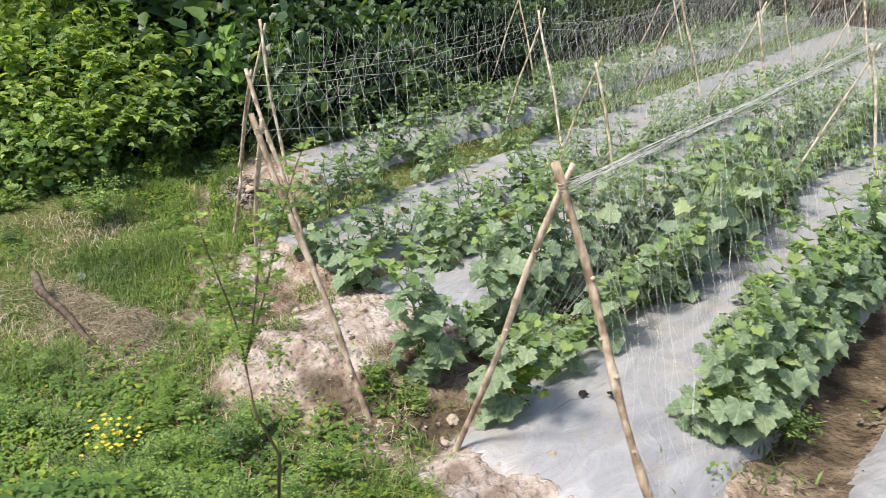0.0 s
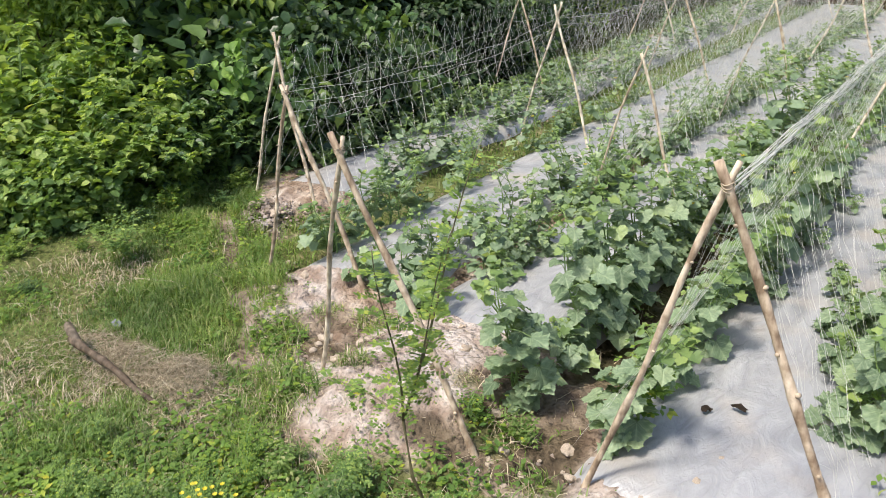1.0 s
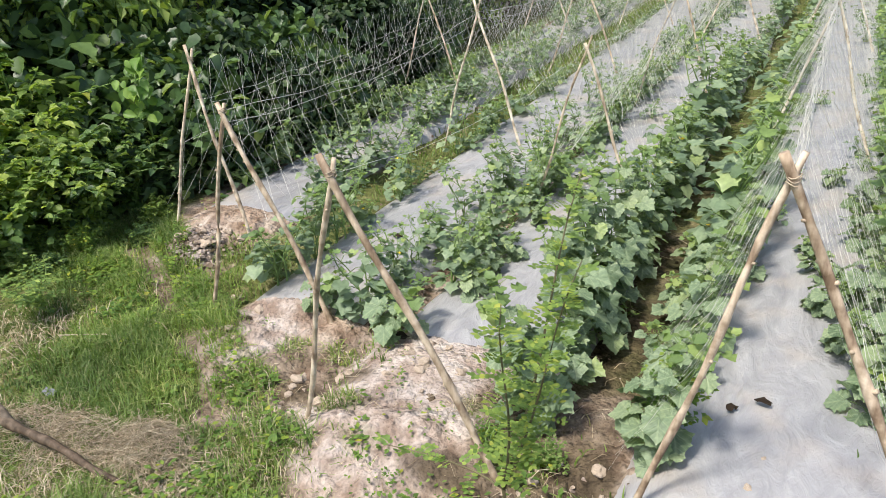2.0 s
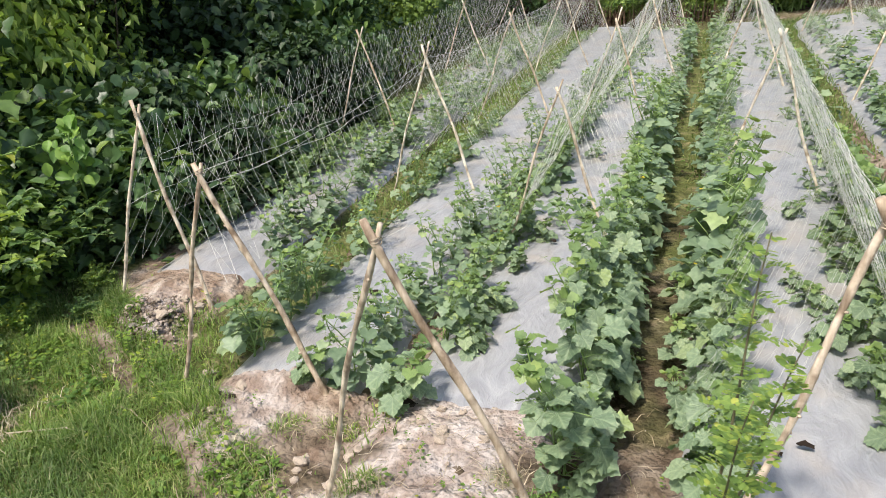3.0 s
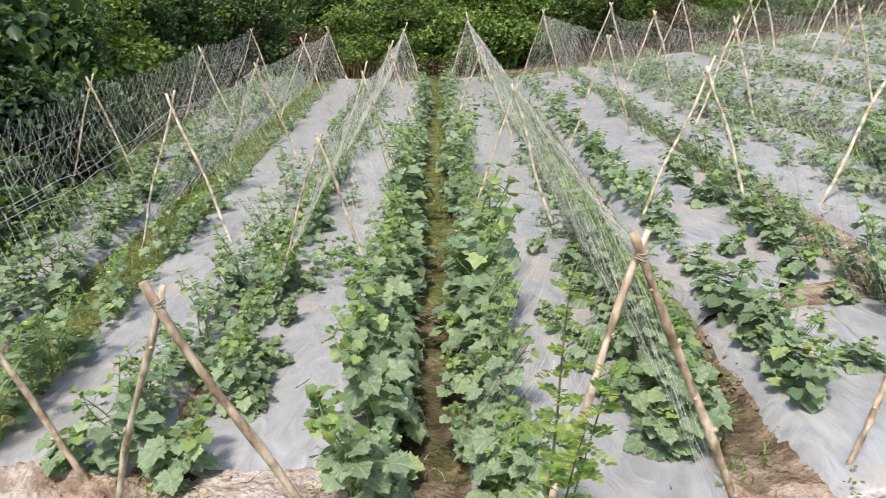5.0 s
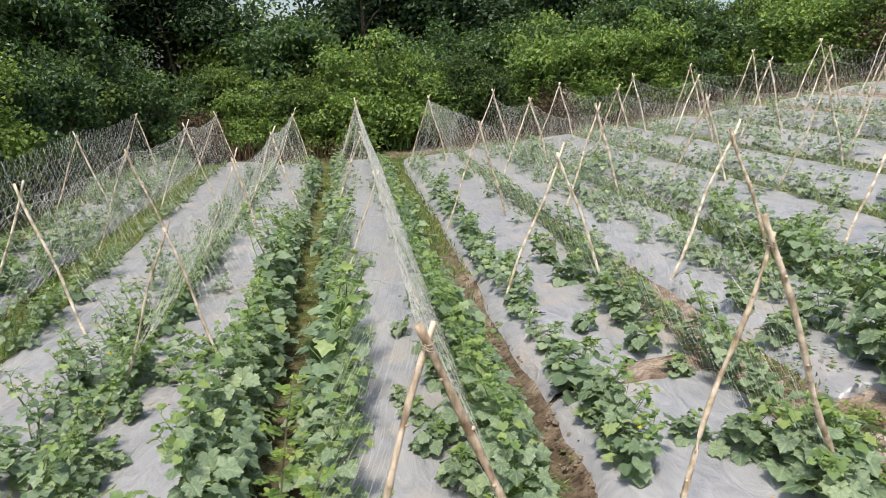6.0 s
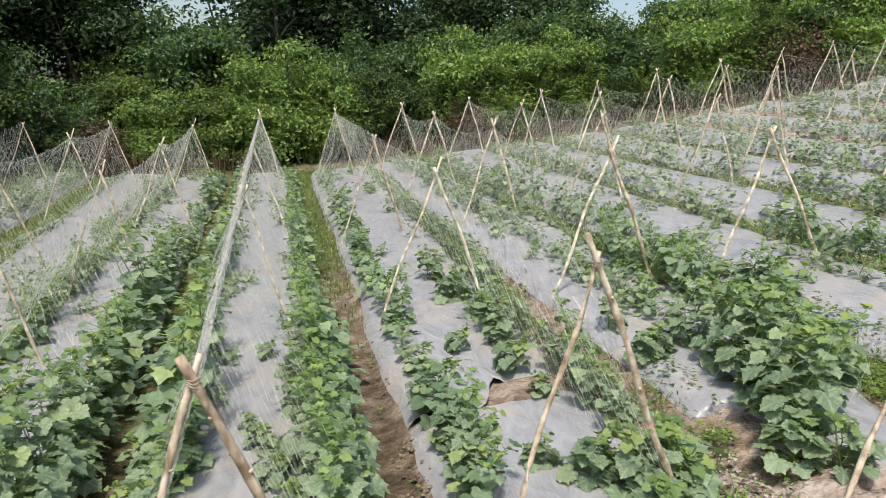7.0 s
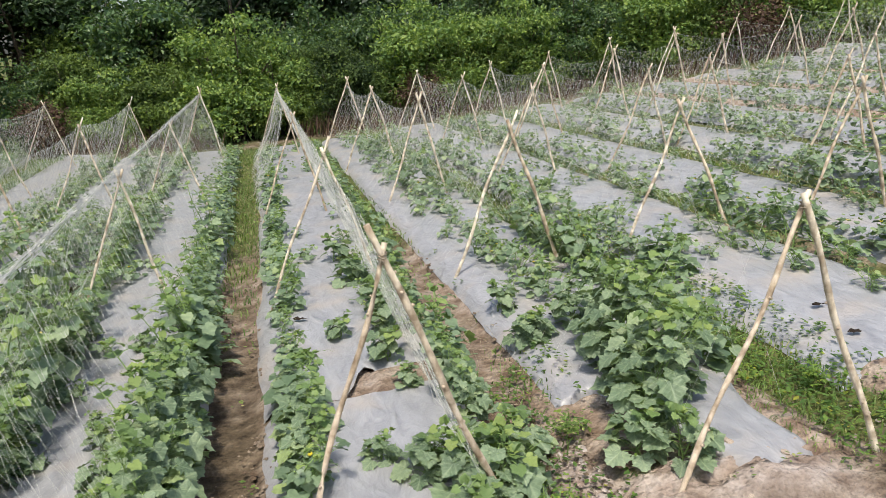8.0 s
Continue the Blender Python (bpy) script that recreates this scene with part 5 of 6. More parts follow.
# the bush wall along the first bed
for x, y, s, i, z in [(-5.1, 0.3, 0.48, 3, 0.8), (-5.7, -0.2, 0.52, 3, 0.8), (-6.4, 0.75, 0.7, 3, 1.0), (-6.2, 1.3, 0.8, 2, 1.1), (-6.9, 1.2, 1.0, 2, 1.3), (-7.6, -0.4, 0.95, 3, 1.0), (-8.6, 1.2, 1.0, 2, 1.2), (-8.0, 2.6, 1.2, 2, 1.2), (-9.6, 0.0, 1.1, 2, 1.2), (-9.8, 3.0, 1.3, 2, 1.2), (-8.6, -1.8, 0.9, 3, 1.0),
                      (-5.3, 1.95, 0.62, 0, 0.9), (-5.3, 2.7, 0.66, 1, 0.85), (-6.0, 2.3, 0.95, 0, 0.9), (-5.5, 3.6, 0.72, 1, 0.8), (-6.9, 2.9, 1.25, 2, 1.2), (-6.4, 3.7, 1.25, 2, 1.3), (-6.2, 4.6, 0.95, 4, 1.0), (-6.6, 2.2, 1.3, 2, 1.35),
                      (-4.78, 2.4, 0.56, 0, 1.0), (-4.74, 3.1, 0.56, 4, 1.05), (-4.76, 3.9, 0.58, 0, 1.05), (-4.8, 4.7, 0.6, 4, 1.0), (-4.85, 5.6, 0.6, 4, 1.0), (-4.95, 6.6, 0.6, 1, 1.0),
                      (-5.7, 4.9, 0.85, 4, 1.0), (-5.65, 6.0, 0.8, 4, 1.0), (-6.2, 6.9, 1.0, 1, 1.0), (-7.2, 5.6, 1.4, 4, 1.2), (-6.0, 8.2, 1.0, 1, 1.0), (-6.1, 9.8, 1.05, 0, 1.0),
                      (-7.4, 8.8, 1.45, 1, 1.2), (-6.1, 11.4, 1.05, 1, 1.0), (-6.0, 13.0, 1.05, 1, 1.0), (-7.4, 12.2, 1.5, 0, 1.2), (-5.9, 14.6, 1.1, 0, 1.0), (-5.2, 16.2, 1.1, 1, 1.0), (-7.0, 15.6, 1.5, 1, 1.2)]:
    if y > 7:
        put(HEDGES[(0, 3, 1)[i % 3]], x, y, s * 0.8, q.uniform(0, 6.28), sz=z)
    else:
        put(WALL[i], x, y, s * 0.8, q.uniform(0, 6.28), sz=z)


def hanging_vine(x, y, top, seed):
    """A bright creeper whose large leaves hang over the bush behind it."""
    rs = np.random.RandomState(seed)
    z = float(land(x, y))
    t = thing("creeper", (x, y, z), "bright yellow-green creeper with large drooping leaves", "creeper")
    line = [(-0.25, 0.25, -0.05), (-0.12, 0.15, 0.5 * (top - z)), (-0.04, 0.05, 0.85 * (top - z)), (0.02, 0, top - z), (0.08, -0.08, top - z - 0.1)]
    part("stem", Build().tube(line, [0.012, 0.01, 0.008, 0.006, 0.004], 6).mesh("stem", STEM), t)
    n = 54
    c = np.stack([rs.normal(0.02, 0.075, n), rs.normal(-0.02, 0.08, n), top - z + rs.uniform(-0.4, 0.05, n)], -1)
    d = np.stack([rs.normal(0.4, 0.5, n), rs.normal(-0.4, 0.5, n), rs.uniform(-1.1, -0.1, n)], -1)
    d /= np.linalg.norm(d, axis=1, keepdims=True)
    up = np.stack([rs.normal(0.5, 0.3, n), rs.normal(-0.6, 0.3, n), rs.uniform(0.3, 1, n)], -1)
    up -= d * (up * d).sum(1, keepdims=True)
    up /= np.linalg.norm(up, axis=1, keepdims=True)
    tagged(part("foliage", leaf_mesh("foliage", c, up, d, rs.uniform(0.06, 0.125, n)[:, None], rs, VIVID), t), kind="stuff")


hanging_vine(-4.67, 1.75, 0.93, 71)
# the hedge along the far ends of the beds
x = -4.2
while x < 27:
    front_y = 17.7 - 0.22 * max(0, x - 8)
    s = 0.87 * (q.uniform(0.7, 1.0) + 0.006 * x)
    put(HEDGES[q.choice((0, 3, 2, 3, 0, 3))], x, front_y + q.uniform(-0.5, 0.9), s * q.uniform(0.75, 1.05), q.uniform(0, 6.28))
    put(HEDGES[q.choice((0, 3, 2))], x + 0.7, front_y + 2.1 + q.uniform(-0.5, 0.6), s * q.uniform(1.3, 1.65) * (1.0 if x < 5 else 0.9), q.uniform(0, 6.28))
    if q.random() < 0.35:
        put(HEDGES[q.choice((0, 3, 2))], x + 0.3, front_y - 0.35, 0.36 * q.uniform(0.8, 1.2), q.uniform(0, 6.28))
    x += q.uniform(1.0, 1.5)
for x, y, s, i in ((-8.0, 17.3, 0.9, 0), (-2.5, 17.2, 0.62, 1), (-1.3, 17.4, 0.7, 0), (0.5, 17.5, 1.0, 1), (1.7, 17.6, 0.8, 1), (3.2, 17.1, 0.72, 0), (5.4, 17.6, 0.98, 1), (6.3, 17.4, 0.75, 1), (7.7, 17.3, 0.9, 1), (11.6, 17.0, 0.95, 1), (13.4, 16.6, 1.0, 1), (15.8, 15.8, 1.1, 1), (17.4, 15.4, 1.0, 1), (19.8, 14.9, 1.0, 0)):
    put(HEDGES[i], x, y, s, q.uniform(0, 6.28), sz=1.05)      # the brighter shrubs, each a dome of its own
for x, y, s, i in ((-4.6, 17.0, 1.9, 4), (-3.3, 16.7, 1.7, 3), (-2.2, 16.6, 1.9, 3), (-0.9, 16.8, 2.1, 4), (0.2, 16.6, 2.5, 3), (1.2, 17.0, 2.8, 3), (2.5, 16.7, 2.2, 4), (3.7, 16.6, 2.1, 4), (4.9, 16.7, 2.6, 3), (6.0, 16.8, 2.7, 3),
                   (7.2, 16.7, 2.5, 4), (8.3, 16.6, 2.6, 3), (9.8, 16.4, 2.3, 4), (11.3, 16.1, 2.7, 3), (12.7, 15.8, 2.6, 4), (14.6, 15.3, 2.6, 3), (16.6, 14.9, 2.9, 3), (18.6, 14.5, 2.6, 4), (1.9, 19.0, 3.2, 3), (5.5, 19.2, 3.3, 3), (9.0, 19.0, 3.2, 4), (13.6, 18.0, 3.3, 3), (-0.6, 19.0, 2.9, 4)):
    put(THICKET[i], x, y, s, q.uniform(0, 6.28))
for x, y, s in ((-3.4, 15.9, 0.8), (13.6, 15.2, 1.2), (5.2, 16.3, 0.8)):
    put(DEAD, x, y, s, q.uniform(0, 6.28))
for x, y, s in [(-9.5, 14.0, 1.0), (-8.4, 19.0, 0.95), (-5.6, 22.5, 0.95), (-1.6, 24.0, 0.62), (0.9, 23.0, 0.95), (3.6, 24.0, 0.98), (6.0, 23.5, 0.6), (-4.4, 20.8, 0.75), (-7.2, 21.0, 0.9), (-12, 8.0, 1.0), (-11.0, 2.0, 0.9), (-3.9, 27.5, 0.62), (6.8, 24.5, 0.75), (9.2, 24.0, 0.8), (-0.3, 25.0, 0.9), (31, 21, 0.8), (-12, 24, 1.1)]:
    put(TREES[q.randint(0, 1)], x, y, s, q.uniform(0, 6.28))
for x, y in ((15.6, 40.0), (27.0, 41.0)):
    p = thing("utility_pole", (x, y, float(land(x, y))), "grey galvanised pole beyond the hedge", "utility pole", "utility poles")
    part("shaft", Build().tube([(0, 0, -0.3), (0, 0, 4), (0, 0, 9.5)], [0.16, 0.14, 0.1], 12).mesh("shaft", STEEL), p)
    part("crossarm", Build().tube([(-0.9, 0, 9.0), (0.9, 0, 9.0)], 0.05, 6).mesh("crossarm", STEEL), p)


# ---- grass and low weeds ----
def turf_at(x, y):
    return turf_mask(x, y) * ~on_film(x, y)


def on_film(x, y):
    out = np.zeros(np.shape(x), bool)
    for k in range(len(BEDS)):
        out |= (np.abs(x - bed_x(k, y)) < HALFS[k] + 0.06) & (y > BEDS[k][3] - 0.1)
    return out


def furrow_at(x, y):
    spots = sum(np.exp(-(((x - a) / b) ** 2 + ((y - c) / d) ** 2)) for a, b, c, d in ((-0.72, 0.16, 0.05, 0.22), (-0.42, 0.12, -0.2, 0.12), (0.68, 0.12, 0.7, 0.3), (2.35, 0.2, 0.9, 0.35), (2.6, 0.15, 1.9, 0.5), (-1.9, 0.15, 0.45, 0.3)))
    low = (bed_rise(x, y) < 0.025) & (x > bed_x(0, y) - 0.4)
    return low * np.maximum(smooth01((y - 2.6) / 3.0) * 0.85, np.maximum(0.75 * (x > 2.0) * (ripple(x, y, 3.0, 71) > 0.2 + 0.5 * ((np.abs(x - 2.33) < 0.34) & (y < 4.6))), 1.0 * (np.abs(x - 4.12 + 0.03 * y) < 0.32) * (y < 9))) * (np.abs(x + 0.66) > 0.28 - 0.2 * (y > 2.6)) * (1 - 0.85 * (np.abs(x - 2.36) < 0.42) * smooth01((7.0 - y) / 2.0)) + 0.55 * low * (np.abs(x + 3.14) < 0.33) * (y > 0.7) + np.clip(spots, 0, 1)


def surface(x, y):
    return land(x, y) + bed_rise(x, y) + bank_rise(x, y) + heap_rise(x, y) - 0.01


def blades(x, y, length, seed, mat, name, width=0.0031, lean=0.55):
    rs = np.random.RandomState(seed)
    n = len(x)
    b = np.stack([x, y, surface(x, y)], -1)
    a = rs.uniform(0, 6.28, n)
    d = np.stack([np.cos(a), np.sin(a), np.zeros(n)], -1)
    s = np.stack([-np.sin(a), np.cos(a), np.zeros(n)], -1)
    h = (length * rs.uniform(0.4, 1.25, n))[:, None]
    k = rs.uniform(0.1, lean * 2, n)[:, None]
    w = width * rs.uniform(0.7, 1.4, n)[:, None]
    up = np.array((0, 0, 1.0))
    m = b + up * h * 0.55 + d * h * k * 0.3
    t = b + up * h * (1 - 0.35 * k) + d * h * k * 0.9
    v = np.stack([b - s * w, b + s * w, m - s * w * 0.8, m + s * w * 0.8, t], 1).reshape(-1, 3)
    o = np.arange(n)[:, None] * 5
    f = np.concatenate([o + np.array([[0, 1, 3]]), o + np.array([[0, 3, 2]]), o + np.array([[2, 3, 4]])], 0)
    return new(name, fast_mesh(name, v, f, mat))


def scatter(n, x0, x1, y0, y1, seed, keep):
    rs = np.random.RandomState(seed)
    x, y = rs.uniform(x0, x1, n), rs.uniform(y0, y1, n)
    m = rs.rand(n) < keep(x, y)
    return x[m], y[m]


patch = lambda x, y: 0.35 + 0.65 * np.clip(0.5 + ripple(x, y, 2.4, 55), 0, 1)
x, y = scatter(230000, -5.6, 0.4, -1.9, 2.2, 1, lambda x, y: turf_at(x, y) * patch(x, y))
tagged(blades(x, y, (0.036 + 0.085 * np.clip(0.3 + ripple(x, y, 4.0, 57) + 0.4 * ripple(x, y, 13.0, 58), 0, 1) ** 1.5) * (0.7 + 0.6 * patch(x, y)), 1, GRASS, "grass", 0.0026, 0.75), "short green grass on the path", "grass", kind="stuff")
x, y = scatter(90000, -5.2, 0.2, -1.6, 1.6, 12, lambda x, y: turf_at(x, y) * np.clip(ripple(x, y, 2.1, 61) + 0.3 * ripple(x, y, 8.0, 62) + 0.25 * (y < -0.5), 0, 1))
tagged(blades(x, y, np.full(len(x), 0.085), 12, DRY, "dry_grass", 0.0022, 1.1), "matted dry grass among the green", "dry grass", kind="stuff")
x, y = scatter(170000, -4.2, 8.0, -0.4, 15.0, 2, lambda x, y: furrow_at(x, y) * patch(x, y))
tagged(blades(x, y, np.full(len(x), 0.07), 2, GRASS, "grass", 0.0045), "sparse grass growing in the furrows", "grass", kind="stuff")


x, y = scatter(95000, -6.0, 5.5, -5.0, -1.1, 10, lambda x, y: patch(x, y) * np.where((x < 0.4) & (y > -1.9), 0, 1) * smooth01((-1.1 - y) / 0.3))
tagged(blades(x, y, np.full(len(x), 0.075), 10, GRASS, "grass", 0.0045, 0.7), "grass on the bank beside the beds", "grass", kind="stuff")
x, y = scatter(26000, -3.6, 24.0, 13.0, 17.2, 6, lambda x, y: np.exp(-(((y - 16.1 + 0.22 * np.maximum(0, x - 8)) / 0.55) ** 2)) * np.clip(0.55 + 0.7 * ripple(x, y, 0.9, 66), 0.05, 1) * (np.abs(x - 1.2) > 0.9))
tagged(blades(x, y, np.full(len(x), 0.55), 6, BRUSH, "dry_brush", 0.007, 0.6), "dry reddish-brown brush at the foot of the hedge", "dry brush", kind="stuff")
x, y = scatter(18000, 3.55, 4.5, 0.35, 9.0, 7, lambda x, y: 0.1 + 0.8 * patch(x, y) ** 2 * ((x < 4.42 - 0.03 * y) & (x > 3.82 - 0.03 * y - 0.22 * (y < 1.7))))
tagged(blades(x, y, np.full(len(x), 0.045), 7, GRASS, "grass", 0.0032, 0.85), "thick grass strip between two beds", "grass", kind="stuff")


def weeds(x, y, seed, size, mat, name):
    """Low rosettes of small leaves."""
    rs = np.random.RandomState(seed)
    n, per = len(x), 7
    cx, cy = np.repeat(x, per), np.repeat(y, per)
    a = rs.uniform(0, 6.28, n * per)
    ht = rs.uniform(0.01, 0.09, n * per)
    c = np.stack([cx + 0.035 * np.cos(a), cy + 0.035 * np.sin(a), surface(cx, cy) + ht], -1)
    d = np.stack([np.cos(a), np.sin(a), rs.uniform(-0.3, 0.5, n * per)], -1)
    s = np.stack([-np.sin(a), np.cos(a), np.zeros(n * per)], -1)
    L = (size * rs.uniform(0.5, 1.3, n * per))[:, None]
    v = np.stack([c - d * L * 0.5, c + s * L * 0.32, c + d * L * 0.55 - np.array((0, 0, 0.12)) * L, c - s * L * 0.32], 1).reshape(-1, 3)
    o = np.arange(n * per)[:, None] * 4
    f = np.concatenate([o + np.array([[0, 1, 2]]), o + np.array([[0, 2, 3]])], 0)
    return new(name, fast_mesh(name, v, f, mat))


x, y = scatter(24000, -5.6, 0.4, -1.9, 2.2, 3, lambda x, y: turf_at(x, y) ** 3 * np.clip(0.2 + 1.3 * ripple(x, y, 1.7, 58) + 0.4 * ripple(x, y, 6.0, 157), 0, 1))
tagged(weeds(x, y, 3, 0.033, WEED, "weeds"), "small bright-green broad-leaved weeds in the grass", "weeds", kind="stuff")
x, y = scatter(5000, -4.2, 8.0, -0.4, 14.5, 4, lambda x, y: (bed_rise(x, y) < 0.06) * np.clip(0.25 + ripple(x, y, 2.7, 59), 0, 0.7) * (x > bed_x(0, y) - 0.5))
tagged(weeds(x, y, 4, 0.032, GRASS, "weeds"), "low green weeds along the furrows", "weeds", kind="stuff")


x, y = scatter(2400, -3.7, -0.5, -0.55, 0.95, 14, lambda x, y: 0.75 * np.clip(ripple(x, y, 4.5, 93) + 0.5 * ripple(x, y, 13.0, 94) - 0.25, 0, 1) * ~on_film(x, y) * (trail_side(x, y) < -0.06))
tagged(weeds(x, y, 14, 0.02, WEED, "weeds"), "small weeds sprouting on the soil heaps", "weeds", kind="stuff")
x, y = scatter(3200, -3.7, -0.5, -0.55, 0.95, 15, lambda x, y: np.clip(ripple(x, y, 5.5, 95) + 0.4 * ripple(x, y, 14.0, 96) - 0.2, 0, 1) * ~on_film(x, y) * (trail_side(x, y) < -0.06))
tagged(blades(x, y, np.full(len(x), 0.06), 15, DRY, "dry_grass", 0.0022, 1.3), "dry roots and straw littering the soil heaps", "dry grass", kind="stuff")
x, y = scatter(1500, 3.7, 4.5, 0.3, 6.0, 8, lambda x, y: 0.7 * patch(x, y))
x2, y2 = scatter(420, 2.1, 2.9, 0.4, 3.2, 9, lambda x, y: np.clip(0.1 + ripple(x, y, 4.0, 92), 0, 0.6))
tagged(weeds(np.concatenate([x, x2]), np.concatenate([y, y2]), 8, 0.034, WEED, "weeds"), "low leafy weeds on the soil between beds", "weeds", kind="stuff")


# ---- dry straw, clods, scraps ----
def straw(cx, cy, rx, ry, n, seed, name, label, height=0.1):
    rs = np.random.RandomState(seed)
    b = Build()
    for _ in range(n):
        a, u = rs.uniform(0, 6.28), math.sqrt(rs.rand())
        px, py = cx + rx * u * math.cos(a), cy + ry * u * math.sin(a)
        pz = ground_z(px, py) + height * (1 - u) * rs.rand() + 0.01
        d = Vector((rs.normal(), rs.normal(), rs.normal() * 0.25)).normalized() * rs.uniform(0.025, 0.1)
        p = Vector((px, py, pz))
        e = Vector((rs.normal(), rs.normal(), 0)) * 0.02
        b.tube([p - d, p - d * 0.3 + e, p + Vector((0, 0, 0.012)) + e, p + d], 0.0011, 3, False)
    return tagged(new(name, b.mesh(name, DRY)), label, "straw", kind="stuff")


straw(-2.42, -0.5, 0.26, 0.17, 1000, 1, "straw_heap", "heap of dry brown pulled weeds on grass", 0.2)
straw(-2.75, -0.55, 0.3, 0.16, 700, 11, "straw_heap", "low heap of dry pale-brown straw on grass", 0.12)
straw(-3.05, -0.55, 0.3, 0.14, 420, 13, "straw_heap", "flattened pale dry straw on grass", 0.06)
straw(-2.6, -0.72, 0.5, 0.16, 300, 12, "straw_heap", "loose dry straw strewn round a heap", 0.05)
straw(-3.1, -0.75, 0.4, 0.25, 250, 2, "straw_heap", "scattered pale dry straw on grass", 0.04)
straw(-0.65, 1.3, 0.2, 1.4, 25, 3, "furrow_straw", "scattered dry straw in a muddy furrow", 0.01)
straw(2.45, 2.2, 0.3, 1.3, 110, 4, "furrow_straw", "scattered dry straw in a furrow", 0.01)
straw(-1.4, 0.1, 0.7, 0.5, 160, 5, "furrow_straw", "scattered dry straw at the ends of the beds", 0.02)

log = thing("fallen_branch", (-2.8, -0.66, ground_z(-2.8, -0.66)), "weathered grey-brown branch lying in the grass", "branch")
body, stubs = pole_mesh((-0.33, -0.06, 0.13), (0.42, -0.06, 0.03), 0.024, 0.014, 900, 0)
part("stem", body.mesh("stem", BARK), log)
part("fork", Build().tube([(-0.26, -0.06, 0.12), (-0.36, -0.04, 0.15), (-0.43, -0.02, 0.16)], [0.024, 0.027, 0.024], 9).mesh("fork", BARK), log)
for i, (a, b) in enumerate((((-3.7, 0.0), (-3.1, 0.12)), ((-3.4, 0.35), (-2.95, 0.2)))):
    zc = ground_z(*a)
    tagged(new("twig", Build().tube([(*a, zc + 0.03), ((a[0] + b[0]) / 2, (a[1] + b[1]) / 2 + 0.03, zc + 0.06), (*b, zc + 0.03)], [0.004, 0.004, 0.002], 5).mesh("twig", DRY)), "thin dry twig lying in the grass", "twig", "twigs")

CRUMBS = [(-3.85, 1.18, 0.16, 0.15, 1200), (-2.72, 0.42, 0.2, 0.18, 2000), (-2.5, 0.2, 0.18, 0.14, 1200), (-2.2, 0.1, 0.2, 0.12, 900), (-1.5, 0.4, 0.3, 0.3, 700), (-1.3, -0.05, 0.35, 0.15, 1000), (-1.95, -0.2, 0.2, 0.12, 800), (-1.66, -0.08, 0.14, 0.1, 700), 
          (0.0, -0.3, 0.4, 0.15, 900), (2.4, 0.8, 0.22, 0.4, 600), (3.3, 0.3, 0.5, 0.16, 900), (2.65, 1.0, 0.18, 0.3, 400)]
rs = np.random.RandomState(404)
cx = np.concatenate([rs.normal(a, w, m) for a, b, w, d, m in CRUMBS])
cy = np.concatenate([rs.normal(b, d, m) for a, b, w, d, m in CRUMBS])
clear = ~on_film(cx, cy) & (trail_side(cx, cy) < -0.1)
cx, cy = cx[clear], cy[clear]
me = crumb_mesh("soil_crumbs", cx, cy, np.minimum(0.042, 0.004 + np.abs(rs.normal(0, 0.0095, len(cx)))), rs)
cov = me.color_attributes.new("cover", "FLOAT_COLOR", "POINT")
tone = np.repeat(rs.rand(len(cx)) ** 2, 8)
cov.data.foreach_set("color", np.stack([tone, tone * 0, 1 - tone, tone * 0 + 1], -1).astype(np.float32).ravel())
tagged(new("soil_crumbs", me), "loose dry crumbs of soil at the ends of the beds", "soil crumbs", kind="stuff")

CLODS = []
for i in range(5):
    bm = bmesh.new()
    bmesh.ops.create_icosphere(bm, subdivisions=2, radius=1.0)
    for v in bm.verts:
        v.co *= 0.8 + 0.5 * noise.noise(v.co * 1.3 + Vector((i * 7, 0, 0))) + 0.15 * noise.noise(v.co * 4 + Vector((i * 3, 5, 0)))
        v.co.z *= 0.65
    me = bpy.data.meshes.new("clod")
    bm.to_mesh(me)
    bm.free()
    me.materials.append(CLOD)
    CLODS.append(me)
q = random.Random(21)
SPOTS = [(-3.85, 1.25, 0.3, 26), (-2.75, 0.35, 0.4, 34), (-2.1, 0.0, 0.35, 26), (-1.45, 0.45, 0.42, 12), (-1.2, -0.35, 0.45, 18), (0.0, -0.25, 0.45, 18), (2.35, 0.8, 0.4, 8), (3.3, 0.45, 0.4, 8), (-0.55, -0.2, 0.4, 16)]
for cx, cy, rr, n in SPOTS:
    for _ in range(int(n * 1.5)):
        x, y = cx + q.gauss(0, rr * 0.55), cy + q.gauss(0, rr * 0.5)
        if float(trail_side(x, y)) > -0.12 and x < -1.6:
            continue
        s = min(0.06, 0.008 + abs(q.gauss(0, 0.015)))
        ob = new("clod", q.choice(CLODS))
        ob.matrix_basis = Matrix.Translation((x, y, ground_z(x, y) + s * 0.35)) @ Euler((q.uniform(-0.4, 0.4), q.uniform(-0.4, 0.4), q.uniform(0, 6.28))).to_matrix().to_4x4() @ Matrix.Scale(s, 4)
        tagged(ob, "dry pale lump of crumbly soil", "soil clod", "soil clods")

